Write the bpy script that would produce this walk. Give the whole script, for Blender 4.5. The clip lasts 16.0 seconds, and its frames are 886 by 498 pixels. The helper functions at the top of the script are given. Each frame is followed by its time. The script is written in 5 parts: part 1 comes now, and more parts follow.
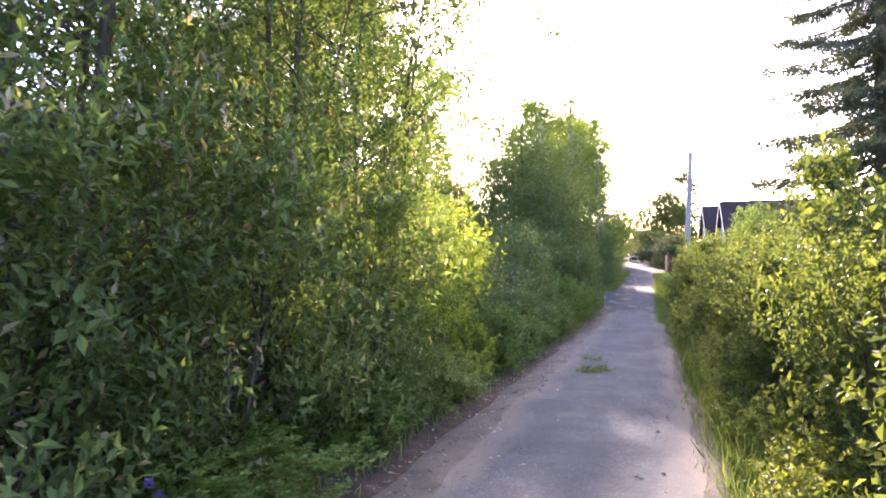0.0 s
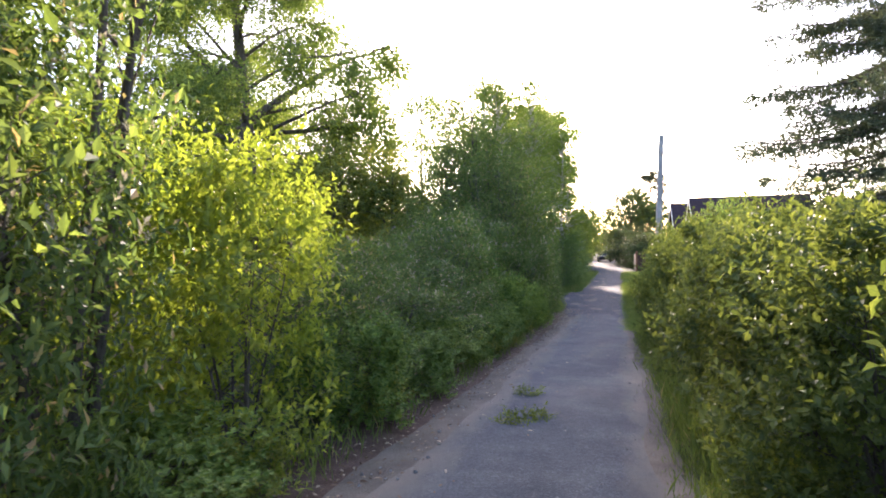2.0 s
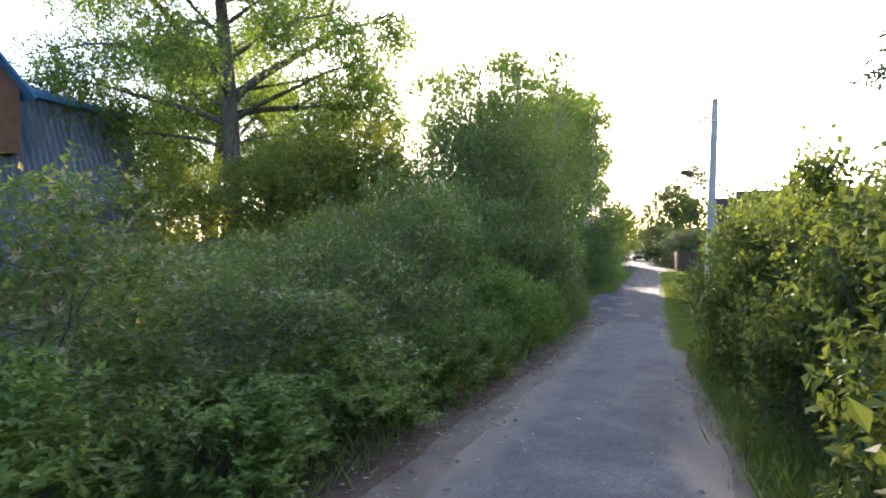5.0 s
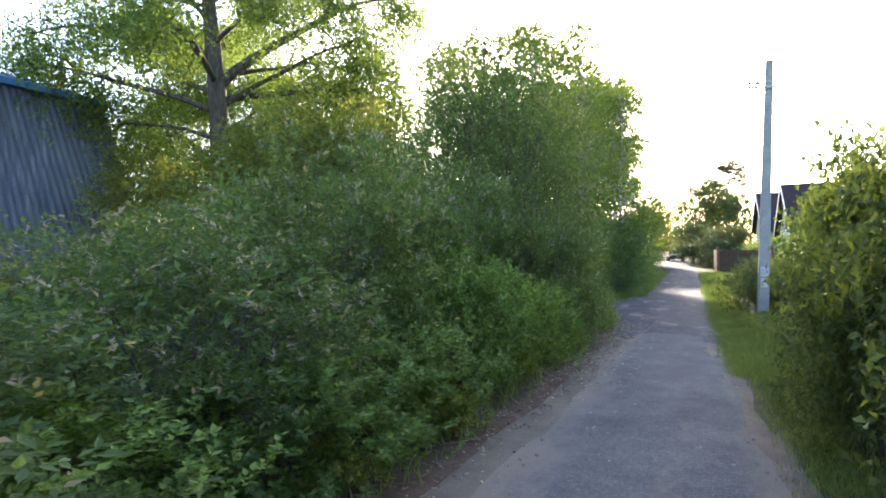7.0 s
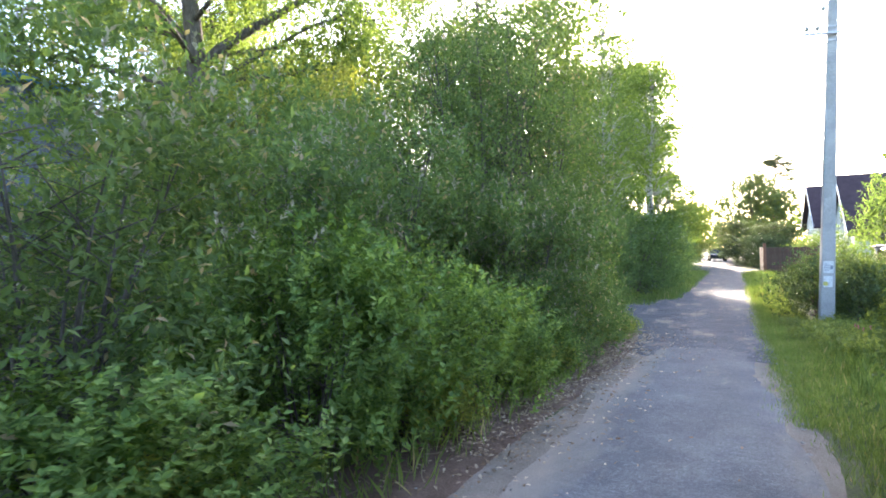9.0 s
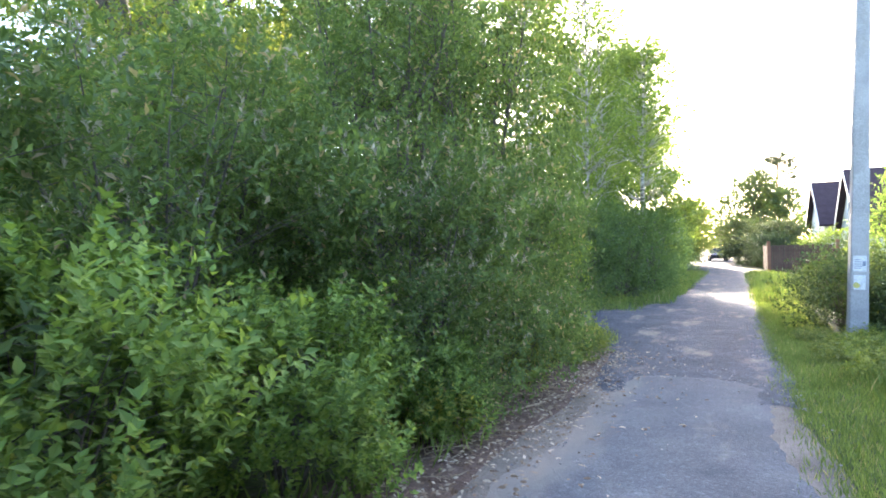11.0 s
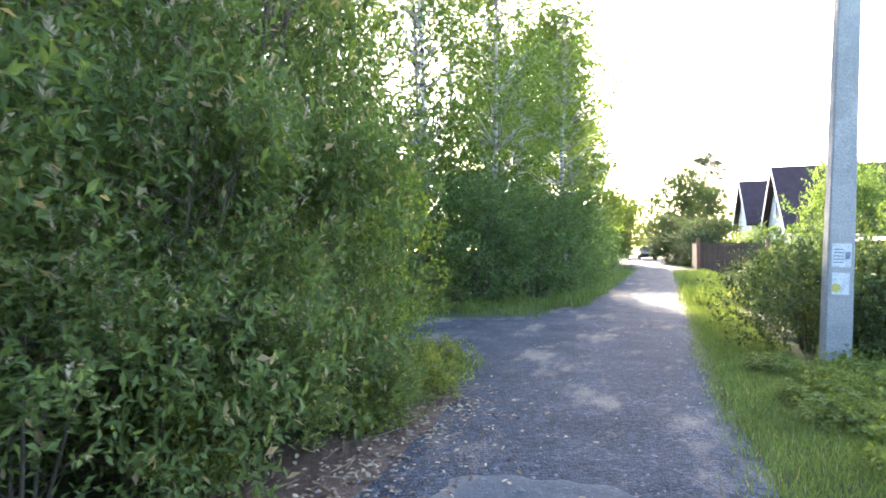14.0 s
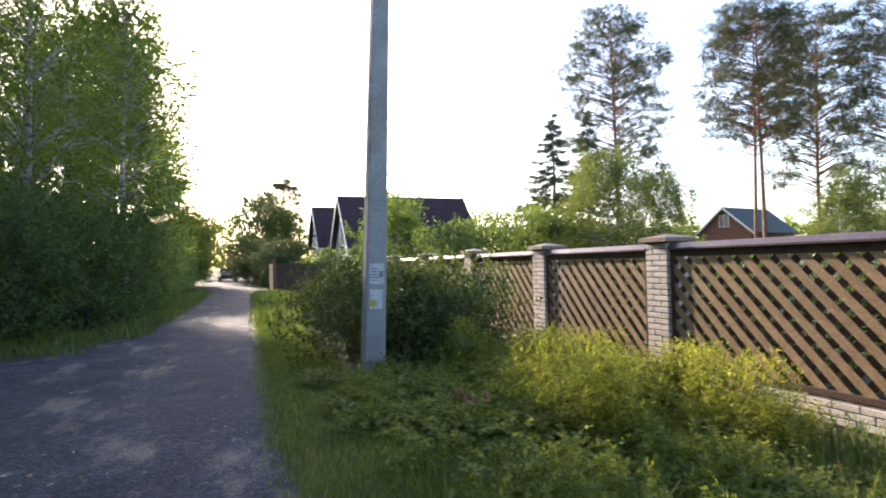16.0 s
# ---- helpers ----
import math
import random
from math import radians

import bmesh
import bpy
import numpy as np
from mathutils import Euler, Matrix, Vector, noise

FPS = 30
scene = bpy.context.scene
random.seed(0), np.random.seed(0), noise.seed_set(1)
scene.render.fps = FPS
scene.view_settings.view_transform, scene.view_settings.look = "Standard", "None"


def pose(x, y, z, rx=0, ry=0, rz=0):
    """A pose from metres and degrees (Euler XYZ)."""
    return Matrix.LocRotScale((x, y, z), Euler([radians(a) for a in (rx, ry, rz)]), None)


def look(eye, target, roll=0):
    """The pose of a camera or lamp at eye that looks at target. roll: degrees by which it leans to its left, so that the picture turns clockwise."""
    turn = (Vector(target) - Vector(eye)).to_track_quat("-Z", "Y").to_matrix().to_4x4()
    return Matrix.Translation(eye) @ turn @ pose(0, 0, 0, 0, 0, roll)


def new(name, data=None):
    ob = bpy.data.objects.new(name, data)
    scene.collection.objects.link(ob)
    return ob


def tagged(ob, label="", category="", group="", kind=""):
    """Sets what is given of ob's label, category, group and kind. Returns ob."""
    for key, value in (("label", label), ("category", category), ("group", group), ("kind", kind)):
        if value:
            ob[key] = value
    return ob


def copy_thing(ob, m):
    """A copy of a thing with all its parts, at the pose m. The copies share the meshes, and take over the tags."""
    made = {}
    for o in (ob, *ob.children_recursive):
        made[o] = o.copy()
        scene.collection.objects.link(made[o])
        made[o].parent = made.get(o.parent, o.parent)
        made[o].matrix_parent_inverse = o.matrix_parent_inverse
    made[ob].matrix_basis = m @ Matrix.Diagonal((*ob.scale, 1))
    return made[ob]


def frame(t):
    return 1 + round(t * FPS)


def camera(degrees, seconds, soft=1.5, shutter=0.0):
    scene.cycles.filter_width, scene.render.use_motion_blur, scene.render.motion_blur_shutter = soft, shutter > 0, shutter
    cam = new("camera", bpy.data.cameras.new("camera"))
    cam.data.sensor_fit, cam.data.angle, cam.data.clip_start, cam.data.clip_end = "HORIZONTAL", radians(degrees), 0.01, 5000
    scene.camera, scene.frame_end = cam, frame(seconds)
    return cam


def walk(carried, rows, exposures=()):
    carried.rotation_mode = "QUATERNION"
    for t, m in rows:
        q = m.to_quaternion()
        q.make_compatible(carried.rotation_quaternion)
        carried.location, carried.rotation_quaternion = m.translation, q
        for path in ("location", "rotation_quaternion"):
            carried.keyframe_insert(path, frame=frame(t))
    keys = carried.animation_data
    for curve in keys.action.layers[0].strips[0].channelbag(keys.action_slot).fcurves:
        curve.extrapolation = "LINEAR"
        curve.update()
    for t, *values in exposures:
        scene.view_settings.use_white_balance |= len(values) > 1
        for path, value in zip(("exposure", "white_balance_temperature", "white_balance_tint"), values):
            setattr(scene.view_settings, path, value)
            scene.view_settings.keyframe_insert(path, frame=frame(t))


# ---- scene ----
cam = camera(74.5, 16.0, soft=1.8, shutter=0.1)
SKY_STRENGTH, SUN_STRENGTH = 0.15, 4.6
EXPOSURES = [(0.0, 2.61, 6350, 36), (1.5, 2.26, 6350, 31), (3.0, 2.03, 6350, 19), (4.2, 2.05, 6350, 18), (6.3, 2.56, 6400, 19), (7.0, 2.41, 6350, 16), (7.5, 2.61, 6350, 16), (8.2, 2.86, 6350, 16), (10.5, 3.36, 6350, 17), (13.0, 3.38, 6350, 17), (14.0, 3.26, 6350, 16), (15.0, 2.81, 6450, 17), (15.5, 2.21, 6450, 18), (16.0, 1.71, 6450, 20)]
PATH = [
    (0, (1.502, -16.917, 2.855), (0.823, -15.036, 2.843), -0.7),
    (0.5, (1.488, -16.016, 2.777), (0.825, -14.129, 2.76), -0.3),
    (1, (1.525, -15.133, 2.719), (0.893, -13.236, 2.703), -0.2),
    (1.5, (1.567, -14.167, 2.649), (0.962, -12.261, 2.635), -0.2),
    (2, (1.564, -13.088, 2.567), (0.976, -11.176, 2.56), -1.0),
    (2.5, (1.513, -12.276, 2.532), (0.916, -10.367, 2.52), -0.6),
    (3, (1.437, -11.429, 2.452), (0.834, -9.522, 2.445), -0.7),
    (3.5, (1.449, -10.66, 2.422), (0.817, -8.762, 2.415), -0.8),
    (4, (1.447, -10.05, 2.355), (0.801, -8.157, 2.35), -0.8),
    (6.5, (1.225, -6.309, 2.103), (0.448, -4.466, 2.097), -0.7),
    (7, (1.194, -5.547, 2.041), (0.404, -3.71, 2.043), -1.0),
    (7.5, (1.19, -4.692, 1.971), (0.357, -2.874, 1.975), -1.1),
    (8, (1.244, -3.981, 1.904), (0.385, -2.175, 1.911), -1.2),
    (10.5, (1.184, 0.084, 1.656), (0.243, 1.849, 1.67), -1.3),
    (11, (1.175, 0.809, 1.616), (0.271, 2.593, 1.633), -1.4),
    (11.5, (1.14, 1.567, 1.591), (0.253, 3.36, 1.604), -1.2),
    (12, (1.139, 2.257, 1.557), (0.278, 4.062, 1.567), -1.0),
    (12.5, (1.152, 3.02, 1.509), (0.298, 4.828, 1.517), -0.9),
    (13, (1.185, 3.665, 1.474), (0.372, 5.492, 1.481), -0.8),
    (13.5, (1.189, 4.337, 1.427), (0.393, 6.172, 1.434), -0.7),
    (14, (1.183, 4.986, 1.39), (0.464, 6.852, 1.392), -0.5),
    (14.5, (1.115, 5.416, 1.365), (0.607, 7.35, 1.373), -0.3),
    (15, (1.108, 5.601, 1.378), (0.944, 7.594, 1.403), 0.1),
    (15.5, (1.238, 5.559, 1.379), (1.383, 7.553, 1.43), -0.7),
    (16, (1.476, 5.376, 1.389), (2.104, 7.274, 1.442), -1.3),
]
walk(cam, [(t, look(eye, target, roll)) for t, eye, target, roll in PATH], EXPOSURES)

SUN_AZ, SUN_EL = 10.8, 18.3          # degrees left of +y, and up
to_sun = Vector((-math.sin(radians(SUN_AZ)) * math.cos(radians(SUN_EL)),
                 math.cos(radians(SUN_AZ)) * math.cos(radians(SUN_EL)), math.sin(radians(SUN_EL))))

# ---- world and sun ----
world = bpy.data.worlds.new("sky")
scene.world = world
world.use_nodes = True
wn = world.node_tree.nodes
sky = wn.new("ShaderNodeTexSky")
sky.sky_type = "NISHITA"
sky.sun_disc = False
sky.sun_elevation = radians(SUN_EL)
sky.sun_rotation = radians(360 - SUN_AZ)
sky.air_density, sky.dust_density, sky.ozone_density = 1.0, 1.5, 1.4
world.node_tree.links.new(sky.outputs[0], wn["Background"].inputs[0])
wn["Background"].inputs[1].default_value = SKY_STRENGTH
sun_data = bpy.data.lights.new("sun", "SUN")
sun_data.energy, sun_data.angle, sun_data.color = SUN_STRENGTH, radians(0.6), (1.0, 0.87, 0.68)
sun = new("sun", sun_data)
sun.matrix_basis = look(to_sun * 60, (0, 0, 0))


# ---- materials ----
def material(name):
    m = bpy.data.materials.new(name)
    m.use_nodes = True
    nt = m.node_tree
    nt.nodes.clear()
    out = nt.nodes.new("ShaderNodeOutputMaterial")
    return m, nt, out


def node(nt, kind, **inputs):
    n = nt.nodes.new(kind)
    for key, value in inputs.items():
        n.inputs[key.replace("_", " ")].default_value = value
    return n


def ramp(nt, source, stops):
    r = nt.nodes.new("ShaderNodeValToRGB")
    el = r.color_ramp.elements
    while len(el) < len(stops):
        el.new(0.5)
    for e, (p, c) in zip(el, stops):
        e.position, e.color = p, (*c, 1)
    nt.links.new(source, r.inputs[0])
    return r.outputs[0]


def mix_colour(nt, fac, a, b, blend="MIX"):
    n = nt.nodes.new("ShaderNodeMix")
    n.data_type, n.blend_type = "RGBA", blend
    for sock, v in ((n.inputs[0], fac), (n.inputs[6], a), (n.inputs[7], b)):
        if isinstance(v, bpy.types.NodeSocket):
            nt.links.new(v, sock)
        else:
            sock.default_value = v if isinstance(v, float) else (*v, 1)
    return n.outputs[2]


def surface(name, stops, scale=8.0, fine=90.0, rough=0.8, bump=0.3, metal=0.0, stretch=(1, 1, 1), dirt=None, spec=0.3, grit=(0.72, 1.2)):
    """Two scales of noise: a broad one through the colour stops, a fine one for grain and relief."""
    m, nt, out = material(name)
    co = node(nt, "ShaderNodeTexCoord")
    mp = node(nt, "ShaderNodeMapping")
    mp.inputs["Scale"].default_value = stretch
    nt.links.new(co.outputs["Object"], mp.inputs[0])
    broad = node(nt, "ShaderNodeTexNoise", Scale=scale, Detail=6.0, Roughness=0.62)
    grain = node(nt, "ShaderNodeTexNoise", Scale=fine, Detail=4.0, Roughness=0.6)
    for n in (broad, grain):
        nt.links.new(mp.outputs[0], n.inputs["Vector"])
    col = ramp(nt, broad.outputs[0], stops)
    shade = ramp(nt, grain.outputs[0], [(0.34, (grit[0],) * 3), (0.66, (grit[1],) * 3)])
    col = mix_colour(nt, 1.0, col, shade, "MULTIPLY")
    if dirt:
        d = node(nt, "ShaderNodeTexNoise", Scale=scale * 0.23, Detail=5.0, Roughness=0.7)
        nt.links.new(mp.outputs[0], d.inputs["Vector"])
        fac = ramp(nt, d.outputs[0], [(0.5, (0, 0, 0)), (0.68, (1, 1, 1))])
        col = mix_colour(nt, fac, col, dirt)
    info = node(nt, "ShaderNodeObjectInfo")
    vary = ramp(nt, info.outputs["Random"], [(0.0, (0.86, 0.86, 0.86)), (1.0, (1.1, 1.1, 1.1))])
    col = mix_colour(nt, 1.0, col, vary, "MULTIPLY")
    p = node(nt, "ShaderNodeBsdfPrincipled", Roughness=rough, Metallic=metal)
    p.inputs["Specular IOR Level"].default_value = spec
    b = node(nt, "ShaderNodeBump", Strength=bump, Distance=0.02)
    nt.links.new(grain.outputs[0], b.inputs["Height"])
    nt.links.new(b.outputs[0], p.inputs["Normal"])
    nt.links.new(col, p.inputs["Base Color"])
    nt.links.new(p.outputs[0], out.inputs[0])
    return m


def leaf_material(name, dark, mid, light, through_col, translucent=0.45, rough=0.45, old=None):
    """Leaves: each one its own shade of green, and light shining through."""
    m, nt, out = material(name)
    geo = node(nt, "ShaderNodeNewGeometry")
    stops = [(0.0, dark), (0.5, mid), (0.93, light)]
    if old:
        stops += [(0.955, light), (0.965, old)]
    col = ramp(nt, geo.outputs["Random Per Island"], stops)
    co = node(nt, "ShaderNodeTexCoord")
    broad = node(nt, "ShaderNodeTexNoise", Scale=1.3, Detail=3.0)
    nt.links.new(co.outputs["Object"], broad.inputs["Vector"])
    sh = ramp(nt, broad.outputs[0], [(0.3, (0.75, 0.78, 0.7)), (0.7, (1.2, 1.18, 1.15))])
    col = mix_colour(nt, 1.0, col, sh, "MULTIPLY")
    info = node(nt, "ShaderNodeObjectInfo")
    vary = ramp(nt, info.outputs["Random"], [(0.0, (0.87, 0.88, 0.85)), (1.0, (1.21, 1.1, 1.0))])
    col = mix_colour(nt, 1.0, col, vary, "MULTIPLY")
    p = node(nt, "ShaderNodeBsdfPrincipled", Roughness=rough)
    p.inputs["Specular IOR Level"].default_value = 0.22
    t = node(nt, "ShaderNodeBsdfTranslucent")
    thr = mix_colour(nt, 1.0, col, through_col, "MULTIPLY")
    nt.links.new(col, p.inputs["Base Color"])
    nt.links.new(thr, t.inputs[0])
    s = nt.nodes.new("ShaderNodeMixShader")
    s.inputs[0].default_value = translucent
    nt.links.new(p.outputs[0], s.inputs[1])
    nt.links.new(t.outputs[0], s.inputs[2])
    nt.links.new(s.outputs[0], out.inputs[0])
    return m


M_WILLOW = leaf_material("willow_leaf", (0.06, 0.098, 0.041), (0.093, 0.15, 0.058), (0.145, 0.212, 0.084), (1.9, 1.8, 0.8), 0.42, 0.6, (0.30, 0.25, 0.19))
M_ALDER = leaf_material("alder_leaf", (0.06, 0.098, 0.046), (0.09, 0.143, 0.064), (0.13, 0.19, 0.082), (2.1, 2.0, 0.8), 0.5, 0.6)
M_SHRUB = leaf_material("shrub_leaf", (0.078, 0.142, 0.04), (0.13, 0.22, 0.06), (0.215, 0.315, 0.095), (1.7, 1.6, 0.7), 0.38, 0.6)
# Bright yellow leaf; the sunlight on these bushes is put into its colour.
M_YELLOW = leaf_material("sunlit_yellow_leaf", (0.12, 0.18, 0.045), (0.17, 0.24, 0.06), (0.23, 0.30, 0.08), (1.95, 1.8, 0.62), 0.5, 0.6)
M_HEDGE = leaf_material("hedge_leaf", (0.06, 0.095, 0.04), (0.088, 0.132, 0.052), (0.135, 0.185, 0.07), (1.85, 1.65, 0.65), 0.4, 0.6)
# Dark leaf that carries the shade on the far bushes in its colour.
M_DARK = leaf_material("dark_shaded_leaf", (0.03, 0.05, 0.03), (0.045, 0.072, 0.04), (0.065, 0.10, 0.05), (1.4, 1.4, 0.8), 0.15, 0.7)
M_BIRCH = leaf_material("birch_leaf", (0.07, 0.11, 0.044), (0.105, 0.16, 0.06), (0.16, 0.225, 0.085), (2.1, 2.0, 0.8), 0.52, 0.6)
M_PINE = leaf_material("pine_needles", (0.05, 0.07, 0.04), (0.07, 0.09, 0.05), (0.10, 0.115, 0.06), (1.4, 1.3, 0.8), 0.2, 0.6)
M_SPRUCE = leaf_material("spruce_needles", (0.05, 0.07, 0.05), (0.07, 0.095, 0.066), (0.095, 0.12, 0.08), (1.4, 1.4, 0.8), 0.18, 0.6)
M_GRASS = leaf_material("grass_blade", (0.095, 0.15, 0.05), (0.145, 0.21, 0.07), (0.205, 0.27, 0.10), (1.6, 1.6, 0.8), 0.35, 0.6, (0.34, 0.30, 0.18))
M_WEED = leaf_material("weed_leaf", (0.085, 0.125, 0.04), (0.13, 0.185, 0.055), (0.20, 0.26, 0.085), (1.9, 1.7, 0.6), 0.42, 0.6)
# Weed leaf made lighter and yellower: sun on the fence weeds is in the colour.
M_SUNLIT_WEED = leaf_material("sunlit_weed_leaf", (0.12, 0.16, 0.048), (0.185, 0.235, 0.07), (0.28, 0.32, 0.105), (1.9, 1.7, 0.7), 0.5, 0.6)
M_ROADSIDE = leaf_material("roadside_leaf", (0.045, 0.075, 0.036), (0.07, 0.11, 0.048), (0.11, 0.155, 0.06), (1.7, 1.6, 0.75), 0.3, 0.6)
M_DRY = leaf_material("dry_leaf", (0.15, 0.10, 0.07), (0.26, 0.19, 0.14), (0.42, 0.35, 0.29), (1.2, 1.1, 0.9), 0.15, 0.7)
M_CATKIN = leaf_material("catkin_fluff", (0.26, 0.24, 0.19), (0.34, 0.32, 0.26), (0.44, 0.42, 0.35), (1.1, 1.05, 0.9), 0.3, 0.8)
M_OLIVE = leaf_material("olive_leaf", (0.095, 0.125, 0.042), (0.135, 0.17, 0.056), (0.185, 0.22, 0.078), (2.0, 1.9, 0.72), 0.5, 0.6)
M_LITTER = leaf_material("pale_litter", (0.13, 0.085, 0.06), (0.21, 0.15, 0.11), (0.46, 0.40, 0.34), (1.2, 1.1, 0.9), 0.12, 0.7)
M_UNDER = leaf_material("understory_leaf", (0.062, 0.105, 0.05), (0.098, 0.158, 0.068), (0.145, 0.21, 0.088), (1.8, 1.8, 0.85), 0.42, 0.6)
M_TWIG = surface("dry_twig", [(0.3, (0.20, 0.15, 0.10)), (0.7, (0.36, 0.29, 0.2))], 9, 60, 0.9, 0.3)
M_BROWNEARTH = surface("brown_crumbly_earth", [(0.3, (0.09, 0.055, 0.04)), (0.6, (0.16, 0.105, 0.08)), (0.8, (0.24, 0.18, 0.14))], 5, 55, 0.95, 1.0)
M_BARK = surface("grey_bark", [(0.35, (0.06, 0.05, 0.04)), (0.65, (0.15, 0.13, 0.11))], 9, 60, 0.9, 0.6, stretch=(1, 1, 0.25))
M_BIRCHBARK = surface("birch_bark", [(0.40, (0.05, 0.045, 0.04)), (0.50, (0.42, 0.40, 0.37)), (0.8, (0.6, 0.58, 0.54))], 5, 50, 0.7, 0.3, stretch=(1, 1, 2.2))
M_PINEBARK = surface("pine_bark", [(0.35, (0.13, 0.07, 0.045)), (0.65, (0.30, 0.17, 0.10))], 6, 40, 0.9, 0.6, stretch=(1, 1, 0.3))
M_EARTH = surface("earth_and_litter", [(0.3, (0.035, 0.045, 0.02)), (0.55, (0.07, 0.085, 0.03)), (0.75, (0.12, 0.10, 0.06))], 1.7, 35, 0.95, 0.7)


def road_material(name, stops, dust, stone=60.0, contrast=(0.5, 1.6), patch=(0.5, 0.66), verge=None, bump=0.8):
    """Stones bound or loose, each its own shade, with drifts of dust; verge: middle and half widths between which dust covers the edges."""
    m, nt, out = material(name)
    co = node(nt, "ShaderNodeTexCoord")
    at = co.outputs["Object"]
    broad = node(nt, "ShaderNodeTexNoise", Scale=1.3, Detail=6.0, Roughness=0.65)
    cells = node(nt, "ShaderNodeTexVoronoi", Scale=stone, Randomness=1.0)
    coarse = node(nt, "ShaderNodeTexVoronoi", Scale=stone * 0.42, Randomness=1.0)
    grain = node(nt, "ShaderNodeTexNoise", Scale=stone * 2.2, Detail=3.0, Roughness=0.6)
    for n in (broad, cells, coarse, grain):
        nt.links.new(at, n.inputs["Vector"])
    col = ramp(nt, broad.outputs[0], stops)
    split = node(nt, "ShaderNodeSeparateColor")
    nt.links.new(cells.outputs["Color"], split.inputs[0])
    col = mix_colour(nt, 1.0, col, ramp(nt, split.outputs[0], [(0.0, (contrast[0],) * 3), (0.8, (1.0,) * 3), (1.0, (contrast[1],) * 3)]), "MULTIPLY")
    split2 = node(nt, "ShaderNodeSeparateColor")
    nt.links.new(coarse.outputs["Color"], split2.inputs[0])
    col = mix_colour(nt, 1.0, col, ramp(nt, split2.outputs[0], [(0.0, (0.8,) * 3), (0.9, (1.0,) * 3), (0.96, (contrast[1] * 0.9,) * 3)]), "MULTIPLY")
    stretch = node(nt, "ShaderNodeMapping")
    stretch.inputs["Scale"].default_value = (1.5, 0.55, 1.0)
    nt.links.new(at, stretch.inputs[0])
    drift = node(nt, "ShaderNodeTexNoise", Scale=1.0, Detail=7.0, Roughness=0.68)
    nt.links.new(stretch.outputs[0], drift.inputs["Vector"])
    fac = ramp(nt, drift.outputs[0], [(patch[0], (0, 0, 0)), (patch[1], (0.85, 0.85, 0.85))])
    if verge:
        xyz = node(nt, "ShaderNodeSeparateXYZ")
        nt.links.new(at, xyz.inputs[0])

        def calc(op, a, b):
            n = nt.nodes.new("ShaderNodeMath")
            n.operation = op
            for sock, v in zip(n.inputs, (a, b)):
                if isinstance(v, bpy.types.NodeSocket):
                    nt.links.new(v, sock)
                else:
                    sock.default_value = v
            return n.outputs[0]

        off = calc("ABSOLUTE", calc("SUBTRACT", xyz.outputs[0], verge[0]), 0.0)
        off = calc("ADD", off, calc("MULTIPLY", calc("SUBTRACT", drift.outputs[0], 0.5), 0.9))
        off = calc("ADD", off, calc("MULTIPLY", calc("SUBTRACT", grain.outputs[0], 0.5), 0.22))
        soft = calc("DIVIDE", calc("SUBTRACT", off, verge[1]), verge[2] - verge[1])
        fac = calc("MAXIMUM", fac, calc("MINIMUM", calc("MAXIMUM", soft, 0.0), 1.0))
    dusty = mix_colour(nt, 1.0, dust, ramp(nt, grain.outputs[0], [(0.32, (0.75,) * 3), (0.68, (1.2,) * 3)]), "MULTIPLY")
    col = mix_colour(nt, fac, col, dusty)
    p = node(nt, "ShaderNodeBsdfPrincipled", Roughness=0.88)
    p.inputs["Specular IOR Level"].default_value = 0.25
    b = node(nt, "ShaderNodeBump", Strength=bump, Distance=0.012)
    nt.links.new(cells.outputs["Distance"], b.inputs["Height"])
    b.invert = True
    nt.links.new(b.outputs[0], p.inputs["Normal"])
    nt.links.new(col, p.inputs["Base Color"])
    nt.links.new(p.outputs[0], out.inputs[0])
    return m


M_ASPHALT = road_material("worn_asphalt", [(0.3, (0.072, 0.082, 0.097)), (0.52, (0.108, 0.120, 0.137)), (0.75, (0.165, 0.175, 0.186))], (0.22, 0.195, 0.168), 120.0, (0.66, 1.35), (0.6, 0.8), (0.86, 0.62, 0.98), 0.5)
M_GRAVEL = road_material("dark_gravel", [(0.32, (0.038, 0.046, 0.062)), (0.5, (0.062, 0.072, 0.093)), (0.72, (0.105, 0.113, 0.128))], (0.235, 0.20, 0.17), 52.0, (0.42, 1.6), (0.535, 0.65), None, 1.0)
M_DUST = surface("dusty_shoulder", [(0.3, (0.125, 0.105, 0.088)), (0.6, (0.195, 0.166, 0.14)), (0.8, (0.26, 0.225, 0.195))], 2.2, 80, 0.95, 0.8)
M_STONE = surface("pebble", [(0.3, (0.17, 0.175, 0.18)), (0.7, (0.40, 0.385, 0.365))], 14, 120, 0.85, 0.4)
M_CONCRETE = surface("pole_concrete", [(0.3, (0.25, 0.255, 0.26)), (0.7, (0.37, 0.37, 0.365))], 3, 70, 0.9, 0.4, dirt=(0.2, 0.2, 0.195))
M_BRICK = surface("white_silicate_brick", [(0.3, (0.60, 0.52, 0.45)), (0.7, (0.76, 0.68, 0.60))], 7, 90, 0.9, 0.5)
M_MORTAR = surface("grey_mortar", [(0.3, (0.10, 0.095, 0.09)), (0.7, (0.18, 0.17, 0.16))], 12, 90, 0.95, 0.5)
M_SLAT = surface("tan_wood_slat", [(0.3, (0.25, 0.155, 0.08)), (0.7, (0.38, 0.25, 0.13))], 4, 60, 0.7, 0.3, stretch=(1, 1, 1))
